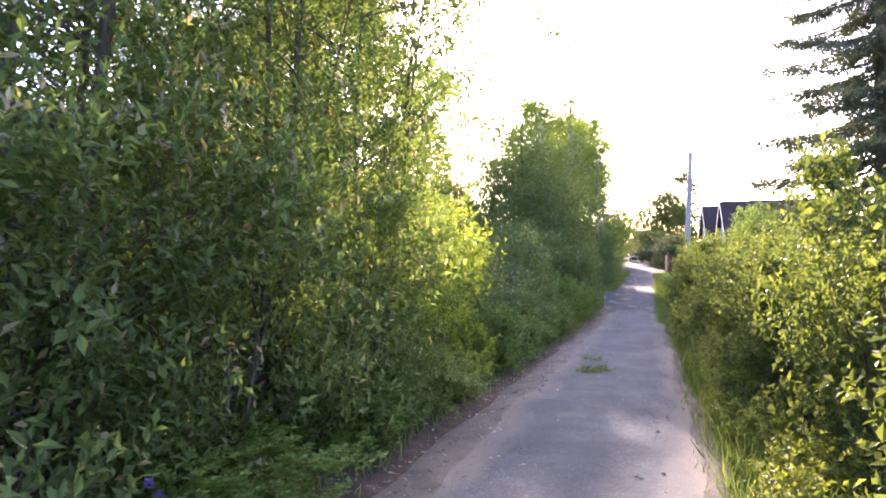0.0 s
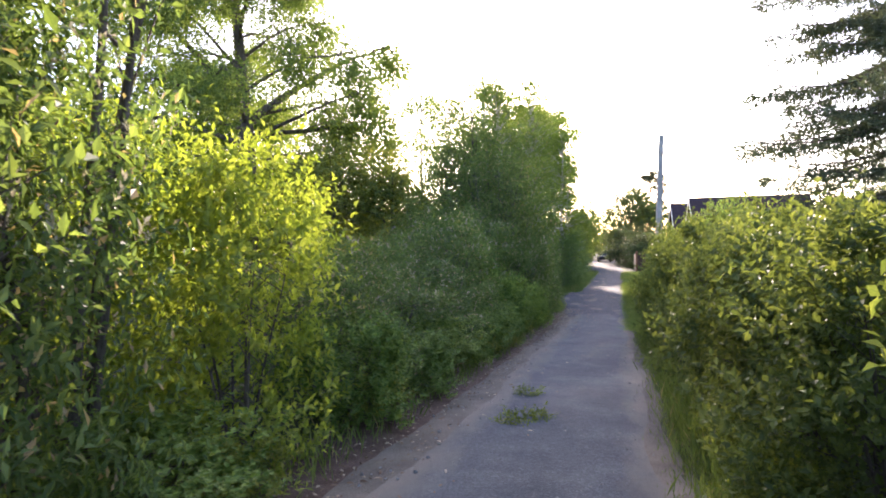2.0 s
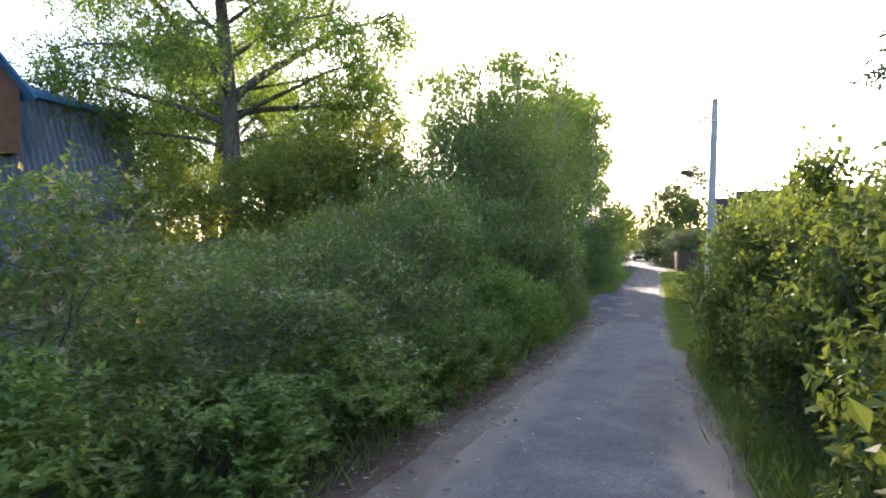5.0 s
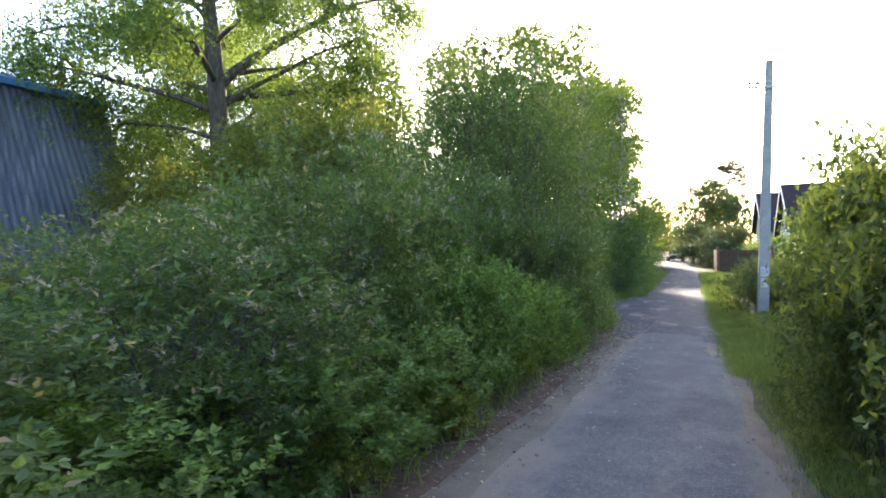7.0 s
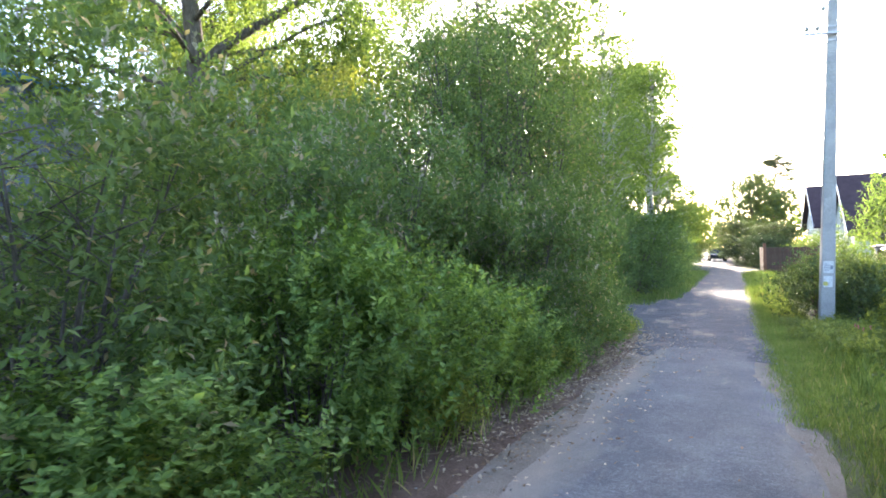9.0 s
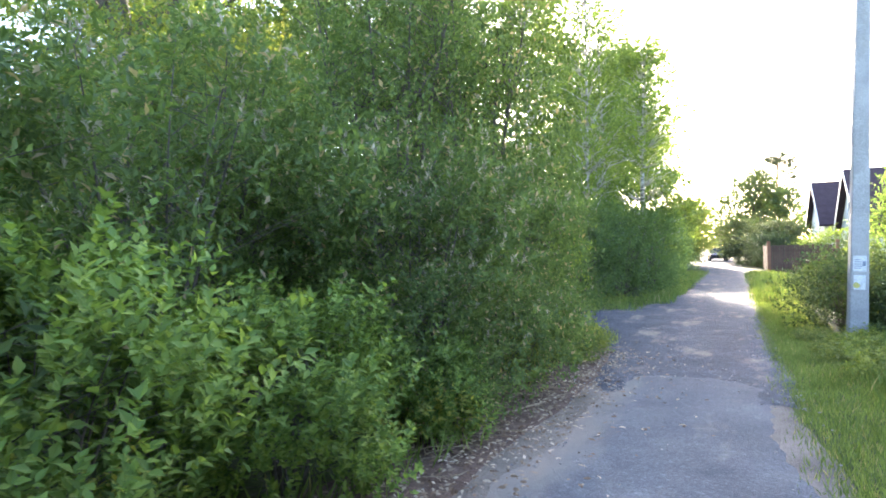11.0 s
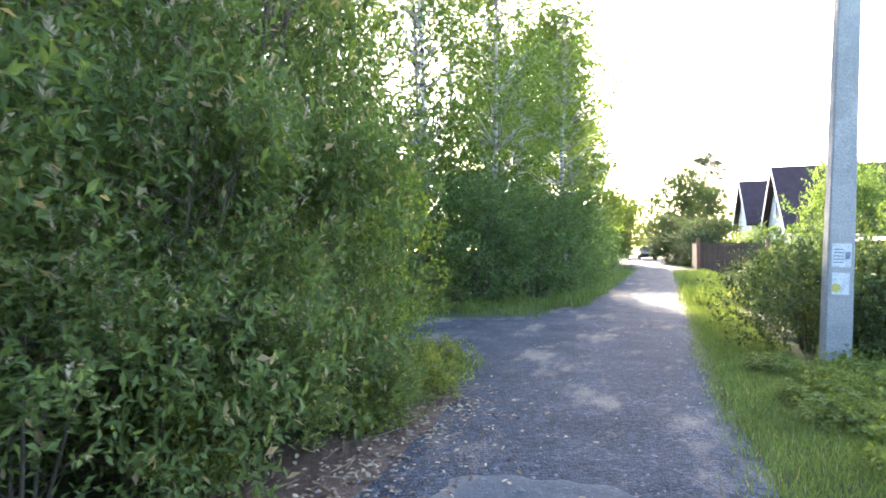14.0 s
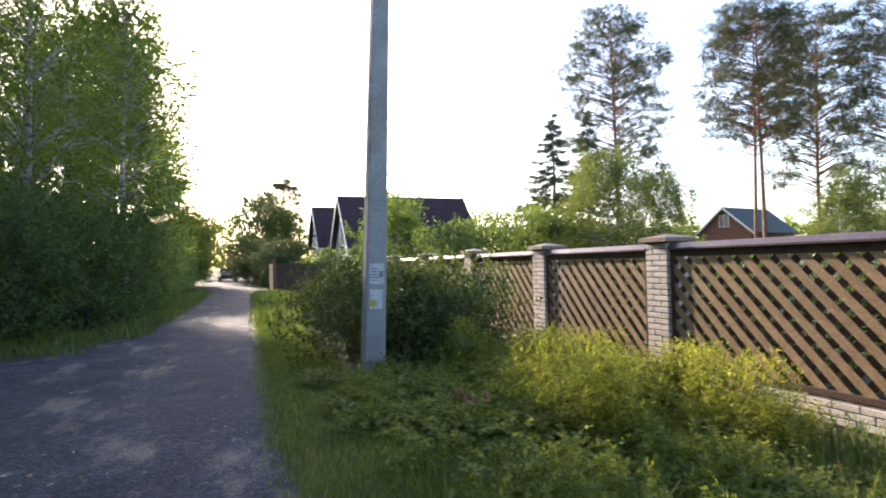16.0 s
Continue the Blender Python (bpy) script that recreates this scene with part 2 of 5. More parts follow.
# Brown paint of frames and boards; on the rear lattice slats it paints shade.
M_BROWN_AND_SHADE = surface("dark_brown_paint_and_slat_shade", [(0.3, (0.055, 0.03, 0.022)), (0.7, (0.10, 0.055, 0.04))], 5, 60, 0.6, 0.3)
M_CAPMETAL = surface("brown_sheet_cap", [(0.3, (0.17, 0.11, 0.07)), (0.7, (0.25, 0.17, 0.12))], 4, 40, 0.45, 0.15, spec=0.5)
M_RAILMETAL = surface("dull_sheet_rail", [(0.3, (0.13, 0.09, 0.095)), (0.7, (0.20, 0.15, 0.15))], 3, 40, 0.34, 0.1, metal=0.35, spec=0.5)
M_ROOF = surface("dark_plum_roof", [(0.3, (0.043, 0.025, 0.029)), (0.7, (0.07, 0.043, 0.048))], 2, 30, 0.85, 0.3)
M_RENDER = surface("pale_wall_render", [(0.3, (0.62, 0.61, 0.57)), (0.7, (0.76, 0.75, 0.71))], 1, 30, 0.9, 0.2)
M_WHITE = surface("white_paint", [(0.3, (0.72, 0.72, 0.70)), (0.7, (0.82, 0.82, 0.80))], 3, 40, 0.6, 0.1)
M_LOG = surface("red_brown_boards", [(0.3, (0.14, 0.065, 0.04)), (0.7, (0.22, 0.11, 0.07))], 3, 40, 0.8, 0.3)
M_GREENROOF = surface("dark_green_roof", [(0.3, (0.025, 0.045, 0.035)), (0.7, (0.04, 0.065, 0.05))], 2, 30, 0.5, 0.2)
M_SHED = surface("blue_grey_sheet", [(0.35, (0.075, 0.09, 0.13)), (0.55, (0.12, 0.14, 0.19)), (0.72, (0.24, 0.26, 0.31))], 1.6, 30, 0.55, 0.2, dirt=(0.13, 0.135, 0.15), stretch=(3, 3, 0.22))
M_SHEDBLUE = surface("bright_blue_fascia", [(0.3, (0.05, 0.16, 0.32)), (0.7, (0.08, 0.22, 0.42))], 2, 30, 0.5, 0.1)
M_PAPER = surface("weathered_paper", [(0.3, (0.55, 0.58, 0.6)), (0.7, (0.72, 0.74, 0.75))], 9, 60, 0.9, 0.1)
M_INK = surface("printed_ink", [(0.3, (0.16, 0.2, 0.28)), (0.7, (0.25, 0.28, 0.34))], 9, 60, 0.9, 0.1)
M_YELLOWPAPER = surface("yellow_sticker", [(0.3, (0.5, 0.45, 0.12)), (0.7, (0.6, 0.54, 0.2))], 9, 60, 0.9, 0.1)
M_STEEL = surface("galvanised_steel", [(0.3, (0.3, 0.3, 0.31)), (0.7, (0.42, 0.42, 0.43))], 9, 60, 0.45, 0.1, metal=0.8)
M_CERAMIC = surface("brown_insulator", [(0.3, (0.5, 0.5, 0.48)), (0.7, (0.6, 0.6, 0.58))], 9, 60, 0.25, 0.05, spec=0.5)
M_CABLE = surface("aluminium_cable", [(0.3, (0.45, 0.45, 0.45)), (0.7, (0.6, 0.6, 0.6))], 9, 60, 0.4, 0.05, metal=0.8)
M_CARPAINT = surface("dark_car_paint", [(0.3, (0.02, 0.022, 0.026)), (0.7, (0.03, 0.032, 0.036))], 3, 30, 0.25, 0.02, spec=0.6)
M_GLASS = surface("dark_glass", [(0.3, (0.03, 0.035, 0.04)), (0.7, (0.04, 0.045, 0.05))], 3, 30, 0.06, 0.0, spec=0.7)
M_RUBBER = surface("black_rubber", [(0.3, (0.02, 0.02, 0.02)), (0.7, (0.03, 0.03, 0.03))], 9, 60, 0.8, 0.1)
M_VIOLET = surface("violet_petal", [(0.3, (0.16, 0.10, 0.42)), (0.7, (0.24, 0.16, 0.5))], 9, 60, 0.7, 0.05)
M_PINK = surface("pink_petal", [(0.3, (0.55, 0.12, 0.2)), (0.7, (0.65, 0.2, 0.28))], 9, 60, 0.7, 0.05)


# ---- mesh helpers ----
class Build:
    """Gathers vertices and faces in arrays and makes one mesh of them."""

    def __init__(self):
        self.v, self.f, self.n = [], [], 0

    def add(self, v, *faces):
        v = np.asarray(v, np.float32).reshape(-1, 3)
        for f in faces:
            self.f.append(np.asarray(f, np.int64) + self.n)
        self.v.append(v)
        self.n += len(v)
        return self

    def box(self, x0, y0, z0, x1, y1, z1, turn=None, bevel=0.0):
        c = np.array([[x, y, z] for z in (z0, z1) for x, y in ((x0, y0), (x1, y0), (x1, y1), (x0, y1))], float)
        if bevel:
            mid = np.array([(x0 + x1) / 2, (y0 + y1) / 2, (z0 + z1) / 2])
            s = np.sign(c - mid)
            # a corner keeps three points; a convex hull of them makes the bevelled box
            bm = bmesh.new()
            for p in np.concatenate([c - s * [0, bevel, bevel], c - s * [bevel, 0, bevel], c - s * [bevel, bevel, 0]]):
                bm.verts.new(p)
            bmesh.ops.convex_hull(bm, input=bm.verts)
            bm.verts.index_update()
            v = np.array([q.co for q in bm.verts])
            fs = [[q.index for q in f.verts] for f in bm.faces]
            bm.free()
            if turn is not None:
                v = v @ np.array(turn.to_3x3()).T + np.array(turn.translation)
            return self.add(v, *[np.array([f]) for f in fs])
        if turn is not None:
            c = c @ np.array(turn.to_3x3()).T + np.array(turn.translation)
        return self.add(c, [[3, 2, 1, 0], [4, 5, 6, 7], [0, 1, 5, 4], [1, 2, 6, 5], [2, 3, 7, 6], [3, 0, 4, 7]])

    def tube(self, pts, radii, sides=5):
        pts = np.asarray(pts, float)
        radii = np.broadcast_to(np.asarray(radii, float), (len(pts),))
        d = np.gradient(pts, axis=0)
        d /= np.linalg.norm(d, axis=1)[:, None] + 1e-9
        ref = np.where(np.abs(d[:, 2:3]) > 0.9, [[1.0, 0, 0]], [[0, 0, 1.0]])
        u = np.cross(d, ref)
        u /= np.linalg.norm(u, axis=1)[:, None] + 1e-9
        w = np.cross(d, u)
        a = np.arange(sides) * 2 * np.pi / sides
        v = pts[:, None] + radii[:, None, None] * (np.cos(a)[None, :, None] * u[:, None] + np.sin(a)[None, :, None] * w[:, None])
        i = np.arange(len(pts) - 1)[:, None] * sides
        j, k = np.arange(sides)[None], (np.arange(sides)[None] + 1) % sides
        f = np.stack([i + j, i + k, i + sides + k, i + sides + j], -1).reshape(-1, 4)
        caps = [np.arange(sides)[::-1][None], (np.arange(sides) + (len(pts) - 1) * sides)[None]]
        return self.add(v, f, *caps)

    def branch(self, pts, radii, sides=4):
        """A limb that grows out of the nearest point of what was built first."""
        stem = self.v[0]
        at = int(np.argmin(((stem - np.asarray(pts[0], np.float32)) ** 2).sum(1)))
        root = stem[at].astype(float)
        pts = np.asarray(pts, float).copy()
        pts[0] = root + (pts[1] - root) * 0.08
        first = self.n
        self.tube(pts, radii, sides)
        ring = np.arange(sides)
        self.f.append(np.stack([np.full(sides, at), first + (ring + 1) % sides, first + ring], 1))
        return self

    def mesh(self, name, mat, smooth=False):
        v = np.concatenate(self.v)
        groups = {}
        for f in self.f:
            groups.setdefault(f.shape[1], []).append(f)
        loops, starts, at = [], [], 0
        for k, fs in groups.items():
            f = np.concatenate(fs)
            loops.append(f.ravel())
            starts.append(at + np.arange(len(f)) * k)
            at += f.size
        loops, starts = np.concatenate(loops), np.concatenate(starts)
        me = bpy.data.meshes.new(name)
        me.vertices.add(len(v))
        me.vertices.foreach_set("co", v.astype(np.float32).ravel())
        me.loops.add(len(loops))
        me.loops.foreach_set("vertex_index", loops.astype(np.int32))
        me.polygons.add(len(starts))
        me.polygons.foreach_set("loop_start", starts.astype(np.int32))
        me.update(calc_edges=True)
        me.validate()
        me.polygons.foreach_set("use_smooth", np.full(len(me.polygons), smooth))
        me.materials.append(mat)
        return me


def part(name, mesh, parent, m=None, label=""):
    ob = new(name, mesh)
    ob.parent = parent
    if m is not None:
        ob.matrix_basis = m
    return tagged(ob, label)


def thing(name, label, category, group="", kind="", mesh=None, m=None):
    ob = new(name, mesh)
    if m is not None:
        ob.matrix_basis = m
    return tagged(ob, label, category, group, kind)


def scaled(x, y, z, turn=0.0, s=1.0, sz=None):
    return pose(x, y, z, 0, 0, turn) @ Matrix.Diagonal((s, s, sz or s, 1))


def unit(a):
    return a / (np.linalg.norm(a, axis=-1, keepdims=True) + 1e-9)


def leaves(b, p, d, n, length, width, rounded=False):
    """Leaves at p that point along d with upper sides n; rounded ones have six corners."""
    d, n = unit(d), unit(n)
    s = unit(np.cross(d, n))
    n = np.cross(s, d)
    L, W = np.broadcast_to(length, (len(p),))[:, None], np.broadcast_to(width, (len(p),))[:, None]
    i = np.arange(len(p))[:, None]
    if rounded:
        v = np.stack([p, p + d * L * 0.28 + s * W * 0.46 + n * W * 0.1, p + d * L * 0.65 + s * W * 0.40 + n * W * 0.06, p + d * L - n * L * 0.13,
                      p + d * L * 0.65 - s * W * 0.40 + n * W * 0.06, p + d * L * 0.28 - s * W * 0.46 + n * W * 0.1], 1)
        b.add(v, i * 6 + [[0, 1, 5]], i * 6 + [[2, 3, 4]], i * 6 + [[1, 2, 4, 5]])
    else:
        v = np.stack([p, p + d * L * 0.45 + s * W * 0.5 + n * W * 0.14, p + d * L - n * L * 0.1, p + d * L * 0.45 - s * W * 0.5 + n * W * 0.14], 1)
        b.add(v, i * 4 + [[0, 1, 2]], i * 4 + [[0, 2, 3]])


def shoots(b, rng, p, d, size, per, leaf, width, rounded=False, spread=0.9):
    """Twigs from p along d, each with leaves in a spiral."""
    d = unit(d)
    side = unit(np.cross(d, unit(rng.normal(size=d.shape))))
    other = np.cross(d, side)
    for k in range(per):
        a = k * 2.4 + rng.normal(0, 0.5, len(p))
        out = np.cos(a)[:, None] * side + np.sin(a)[:, None] * other
        base = p + d * (size * ((k + 0.6) / per) * rng.uniform(0.85, 1.15, len(p)))[:, None]
        way = unit(d * (1.0 - 0.35 * spread) + out * spread + rng.normal(0, 0.15, d.shape))
        n = unit(d * 0.7 - out * 0.3 + np.array([0, 0, 0.8]) + rng.normal(0, 0.35, d.shape))
        L = leaf * rng.uniform(0.65, 1.2, len(p))
        leaves(b, base, way, n, L, L * width / leaf, rounded)


def profile(kind, u):
    if kind == "bush":
        return np.sqrt(np.clip(1 - ((u - 0.45) / 0.62) ** 2, 0.02, 1))
    if kind == "column":
        return np.clip(np.minimum(1.0, (1.03 - u) * 2.3), 0.05, 1) * np.clip(0.55 + u * 1.6, 0, 1)
    if kind == "birch":
        return np.clip(np.minimum(1.0, (1.04 - u) * 4.0), 0.15, 1) * np.clip(0.6 + u * 0.9, 0, 1)
    if kind == "crown":
        return np.sqrt(np.clip(1 - ((u - 0.55) / 0.5) ** 2, 0.02, 1))
    if kind == "cone":
        return np.clip(1.05 - u, 0.03, 1)
    return np.ones_like(u)


def woody(name, label, category, group, seed, h, r, low=0.0, kind="bush", clusters=60, per_cluster=16, size=0.3, per=9, leaf=0.06, width=0.026,
          sigma=0.2, droop=0.0, mat=None, bark=None, stems=5, trunk=0.03, rounded=False, inner=0.35, catkins=None, spires=0.12, limb=1.0, up=0.65):
    """A bush or tree: stems, limbs to each clump of foliage, and leafy twigs. low: where the crown begins, as a part of the height."""
    rng = np.random.default_rng(seed)
    u = rng.uniform(0.03, 1, clusters) ** 0.9
    a = rng.uniform(0, 2 * np.pi, clusters)
    rho = np.sqrt(rng.uniform(inner**2, 1, clusters))
    lump = 1 + 0.16 * np.sin(3 * a + seed) + 0.14 * np.sin(5 * a + 9 * u + seed * 2)
    rr = r * profile(kind, u) * rho * lump
    z = h * (low + (1 - low) * u * (1 - spires * (0.5 + 0.5 * np.sin(4 * a + seed)) * rho))
    c = np.stack([rr * np.cos(a), rr * np.sin(a), z], 1)
    woods = [Build() for _ in range(max(stems, 1))]
    lean = rng.uniform(-0.12, 0.12, (max(stems, 1), 2)) * (1 if stems == 1 else 3.0)
    tops = []
    for k, wood in enumerate(woods):
        t = np.linspace(0, 1, 15)
        ang = k * 2.4 + seed
        off = 0 if stems == 1 else r * 0.12
        bend = 0 if stems == 1 else r * 0.45
        x = off * np.cos(ang) + bend * np.cos(ang) * t**1.4 + 0.04 * h * 0.3 * np.sin(t * 5 + k) * t + lean[k, 0] * t * 0.3
        y = off * np.sin(ang) + bend * np.sin(ang) * t**1.4 + 0.04 * h * 0.3 * np.cos(t * 4 + k) * t + lean[k, 1] * t * 0.3
        zz = t * h * (0.95 if stems == 1 else rng.uniform(0.7, 0.9))
        pts = np.stack([x, y, zz], 1)
        tops.append(pts)
        wood.tube(pts, trunk * (1 - 0.85 * t), 7 if stems == 1 else 5)
    for q in c:
        k = rng.integers(len(tops))
        pts = tops[k]
        zs = pts[:, 2]
        zat = np.clip(q[2] - 0.32 * np.hypot(q[0], q[1]) * (1 - droop) - 0.06 * h, zs[-1] * 0.08, zs[-1] * 0.97)
        base = np.array([np.interp(zat, zs, pts[:, i]) for i in range(3)])
        mid = base * 0.5 + q * 0.5 + np.array([0, 0, 0.05 * h * rng.uniform(0, 0.6)])
        rad = limb * trunk * (0.32 if stems == 1 else 0.4) * rng.uniform(0.6, 1.1) * (1 - 0.6 * zat / h)
        woods[k].branch([base, mid, q], [rad, rad * 0.6, rad * 0.18], 4)
    n = clusters * per_cluster
    owner = np.repeat(np.arange(clusters), per_cluster)
    p = c[owner] + rng.normal(0, sigma, (n, 3)) * [1, 1, 0.85]
    p[:, 2] = np.maximum(p[:, 2], 0.04 * h * rng.uniform(0.2, 1, n))
    outward = unit(p * [1, 1, 0] + 1e-6)
    d = outward * 0.7 + np.array([0, 0, up - 1.7 * droop]) + rng.normal(0, 0.45, (n, 3)) * (1 - 0.5 * droop)
    fol = Build()
    shoots(fol, rng, p, d, size * rng.uniform(0.6, 1.25, n), per, leaf, width, rounded)
    root = thing(name, label, category, group)
    for wood in woods:
        part("stem" if stems > 1 else "trunk", wood.mesh(name + "_wood", bark or M_BARK, True), root)
    part("foliage" if stems > 1 else "crown", fol.mesh(name + "_leaves", mat), root)
    if catkins:
        m = int(n * catkins)
        idx = rng.integers(0, n, m)
        sel = idx[p[idx, 2] > h * 0.45]
        cat = Build()
        shoots(cat, rng, p[sel] + outward[sel] * 0.10 + np.array([0, 0, 0.12]), np.array([0, 0, 1.0]) + rng.normal(0, 0.5, (len(sel), 3)), rng.uniform(0.07, 0.13, len(sel)), 9, 0.05, 0.02, spread=0.6)
        tagged(part("catkin_fluff", cat.mesh(name + "_seeds", M_CATKIN), root, None, "pale withered catkins"), kind="stuff")
    return root


def place(proto, spots):
    """The thing itself at the first spot, and copies at the others; spots are x, y, turn, scale, scale in height."""
    for k, (x, y, turn, s, sz) in enumerate(spots):
        m = scaled(x, y, ground_z(x, y) - 0.03, turn, s, sz)
        if k == 0:
            proto.matrix_basis = m
        else:
            copy_thing(proto, m)


# ---- ground and road ----
def ground_z(x, y):
    """The lane falls gently to the side road and runs level from there; the verge sinks towards the fence."""
    z = 0.053 * 3 * np.log1p(np.exp(np.minimum((6 - y) / 3, 60.0)))
    k = np.clip((x - 2.2) / 3.6, 0, 1)
    z = z - 0.25 * k * k * (3 - 2 * k) * np.clip((y + 2) / 8, 0, 1)
    k = np.clip((-0.75 - x) / 3.0, 0, 1)
    return z + 0.10 * k


def span(*runs):
    return np.unique(np.concatenate([np.linspace(a, b, n) for a, b, n in runs]))


def sheet(xs, ys, lift, edge=None):
    gx, gy = np.meshgrid(xs, ys)
    gz = ground_z(gx, gy) + lift
    if edge is not None:
        gx, gy, gz = edge(gx, gy, gz)
    v = np.stack([gx, gy, gz], -1).reshape(-1, 3)
    nx, ny = len(xs), len(ys)
    i, j = np.meshgrid(np.arange(nx - 1), np.arange(ny - 1))
    a = (j * nx + i).ravel()
    return Build().add(v, np.stack([a, a + 1, a + nx + 1, a + nx], 1))


def wob(t, k=0.0):
    return 0.05 * np.sin(t * 0.9 + k) + 0.035 * np.sin(t * 2.3 + 2 * k) + 0.02 * np.sin(t * 7.7 + 3 * k) * np.sin(t * 1.7) + 0.014 * np.sin(t * 17.3 + k)


def bumpy(gx, gy, gz):
    return gx, gy, gz + 0.02 * np.sin(gx * 3.1 + gy) * np.sin(gy * 2.3) * (np.abs(gx) < 30)


xs = span((-900, -40, 12), (-40, -8, 14), (-8, 9, 70), (9, 60, 16), (60, 900, 12))
ys = span((-300, -30, 8), (-30, 30, 130), (30, 120, 24), (120, 1200, 12))
thing("ground", "dark earth with leaf litter under the shrubs", "ground", kind="structure", mesh=sheet(xs, ys, -0.03, bumpy).mesh("ground", M_EARTH, True))


def road_edges(left, right, k):
    def f(gx, gy, gz):
        s = (gx - (-1)) / 2.0
        lo, hi = left(gy) + wob(gy, k), right(gy) + wob(gy, k + 4)
        x = lo + s * (hi - lo)
        dip = 0.025 * np.abs(2 * s - 1) ** 6
        return x, gy, ground_z(x, gy) + (gz - ground_z(gx, gy)) - dip + 0.008 * np.sin(x * 2.3 + gy * 0.7) * np.sin(gy * 1.3)
    return f


def const(v):
    return lambda y: v + 0 * y


# shoulder of packed dust under everything, gravel road, then the asphalt patch on top
side_l = lambda y: np.interp(y, [-60, 8.5, 10.2, 11.6, 13.8, 15.2, 16.5, 19.2, 26, 32, 48, 90, 140], [-0.38, -0.40, -0.74, -1.4, -2.6, -3.0, -1.63, -0.95, -0.62, -0.9, -1.4, -3.5, -8])
side_r = lambda y: np.interp(y, [-60, 9, 14, 24, 36, 48, 90, 140], [1.72, 1.66, 1.5, 1.45, 1.75, 1.5, 0.2, -4])
shoulder_r = lambda y: np.interp(y, [-60, -12, -8, -1.5, 1, 4.6, 7, 9.4], [2.12, 2.10, 2.02, 1.98, 1.87, 1.73, 1.66, 1.66])
pave_r = lambda y: np.interp(y, [-60, -8, -1.5, 1, 4.6, 9], [1.88, 1.84, 1.78, 1.68, 1.54, 1.44])
u_road = np.linspace(-1, 1, 25)
thing("verge_earth", "bare brown earth with litter at the lane's edge", "ground", kind="structure",
      mesh=sheet(np.linspace(-1, 1, 13), span((-20, 10.6, 150)), 0.004, road_edges(const(-1.25), const(-0.36), 5)).mesh("verge_earth", M_BROWNEARTH, True))
thing("road_shoulder", "packed sandy dust along the lane", "road", kind="structure",
      mesh=sheet(u_road, span((-40, 8, 150), (8, 9.4, 8)), 0.014, road_edges(lambda y: np.interp(y, [-60, -4, 3, 10], [-0.66, -0.6, -0.44, -0.42]), shoulder_r, 0)).mesh("road_shoulder", M_DUST, True))
thing("road_gravel", "dark grey gravel road with dusty patches", "road", kind="structure",
      mesh=sheet(u_road, span((7.2, 40, 124), (40, 140, 40)), 0.02, road_edges(side_l, side_r, 2)).mesh("road_gravel", M_GRAVEL, True))


def asphalt_edge(gx, gy, gz):
    x, y, z = road_edges(const(-0.16), pave_r, 7)(gx, gy, gz)
    end = 8.34 - 0.62 * (x - 0.62) ** 2 + 0.03 * np.sin(x * 9) + 0.02 * np.sin(x * 23)
    t = np.clip((y - 4) / 5.0, 0, 1)
    y = np.where(t > 0, 4 + t * (end - 4), y)
    return x, y, z + (ground_z(x, y) - ground_z(x, gy)) - 0.03 * (t > 0.999)


thing("road_asphalt", "worn grey asphalt patch with a broken edge", "road", kind="structure",
      mesh=sheet(np.linspace(-1, 1, 31), span((-40, 4, 130), (4, 8.95, 40), (8.95, 9, 2)), 0.03, asphalt_edge).mesh("road_asphalt", M_ASPHALT, True))
def side_edge(gx, gy, gz):
    near = 11.75 + wob(gx) + 0.10 * (gx + 1.2) * (gx > -6)
    far = 15.9 + wob(gx, 3) - 0.25 * np.minimum(-1.2 - gx, 3)
    y = near * (1 - gy) + far * gy
    return gx, y, ground_z(gx, y) - 0.006


thing("side_road", "dark gravel side road leading off between the thickets", "road", kind="structure",
      mesh=sheet(span((-40, -8, 30), (-8, -1.0, 30)), np.linspace(0, 1, 16), 0.0, side_edge).mesh("side_road", M_GRAVEL, True))


# ---- thickets along the lane ----
willow_bush = woody("willow_bush", "dense grey-green willow bush with dry catkins", "bush", "willow thicket", 3, 2.7, 1.25, clusters=96, per_cluster=17, size=0.32, per=8,
                    leaf=0.074, width=0.031, sigma=0.13, mat=M_WILLOW, stems=7, trunk=0.022, catkins=0.13, spires=0.2)
tall_willow = woody("tall_willow", "tall many-stemmed willow with a dense crown", "tree", "willow thicket", 11, 6.6, 2.0, kind="bush", clusters=180, per_cluster=20, size=0.38, per=8,
                    leaf=0.09, width=0.042, sigma=0.2, mat=M_WILLOW, stems=8, trunk=0.045, catkins=0.03, spires=0.32)
arching_willow = woody("arching_willow", "tall willow with bare arching stems and a high sunlit crown", "tree", "willow thicket", 13, 6.9, 1.9, low=0.48, kind="crown", clusters=120, per_cluster=15, size=0.36, per=8,
                       leaf=0.085, width=0.042, sigma=0.2, mat=M_WILLOW, stems=6, trunk=0.05, inner=0.2, spires=0.2)
place(arching_willow, [(-2.05, -10.2, 0, 1.0, 1.0)])
alder = woody("alder_tree", "tall alder with a dark green crown", "tree", "trees behind the thicket", 21, 8.6, 2.2, low=0.08, kind="column", clusters=170, per_cluster=18, size=0.4, per=7,
              leaf=0.085, width=0.055, sigma=0.3, mat=M_ALDER, stems=1, trunk=0.1, spires=0.35)
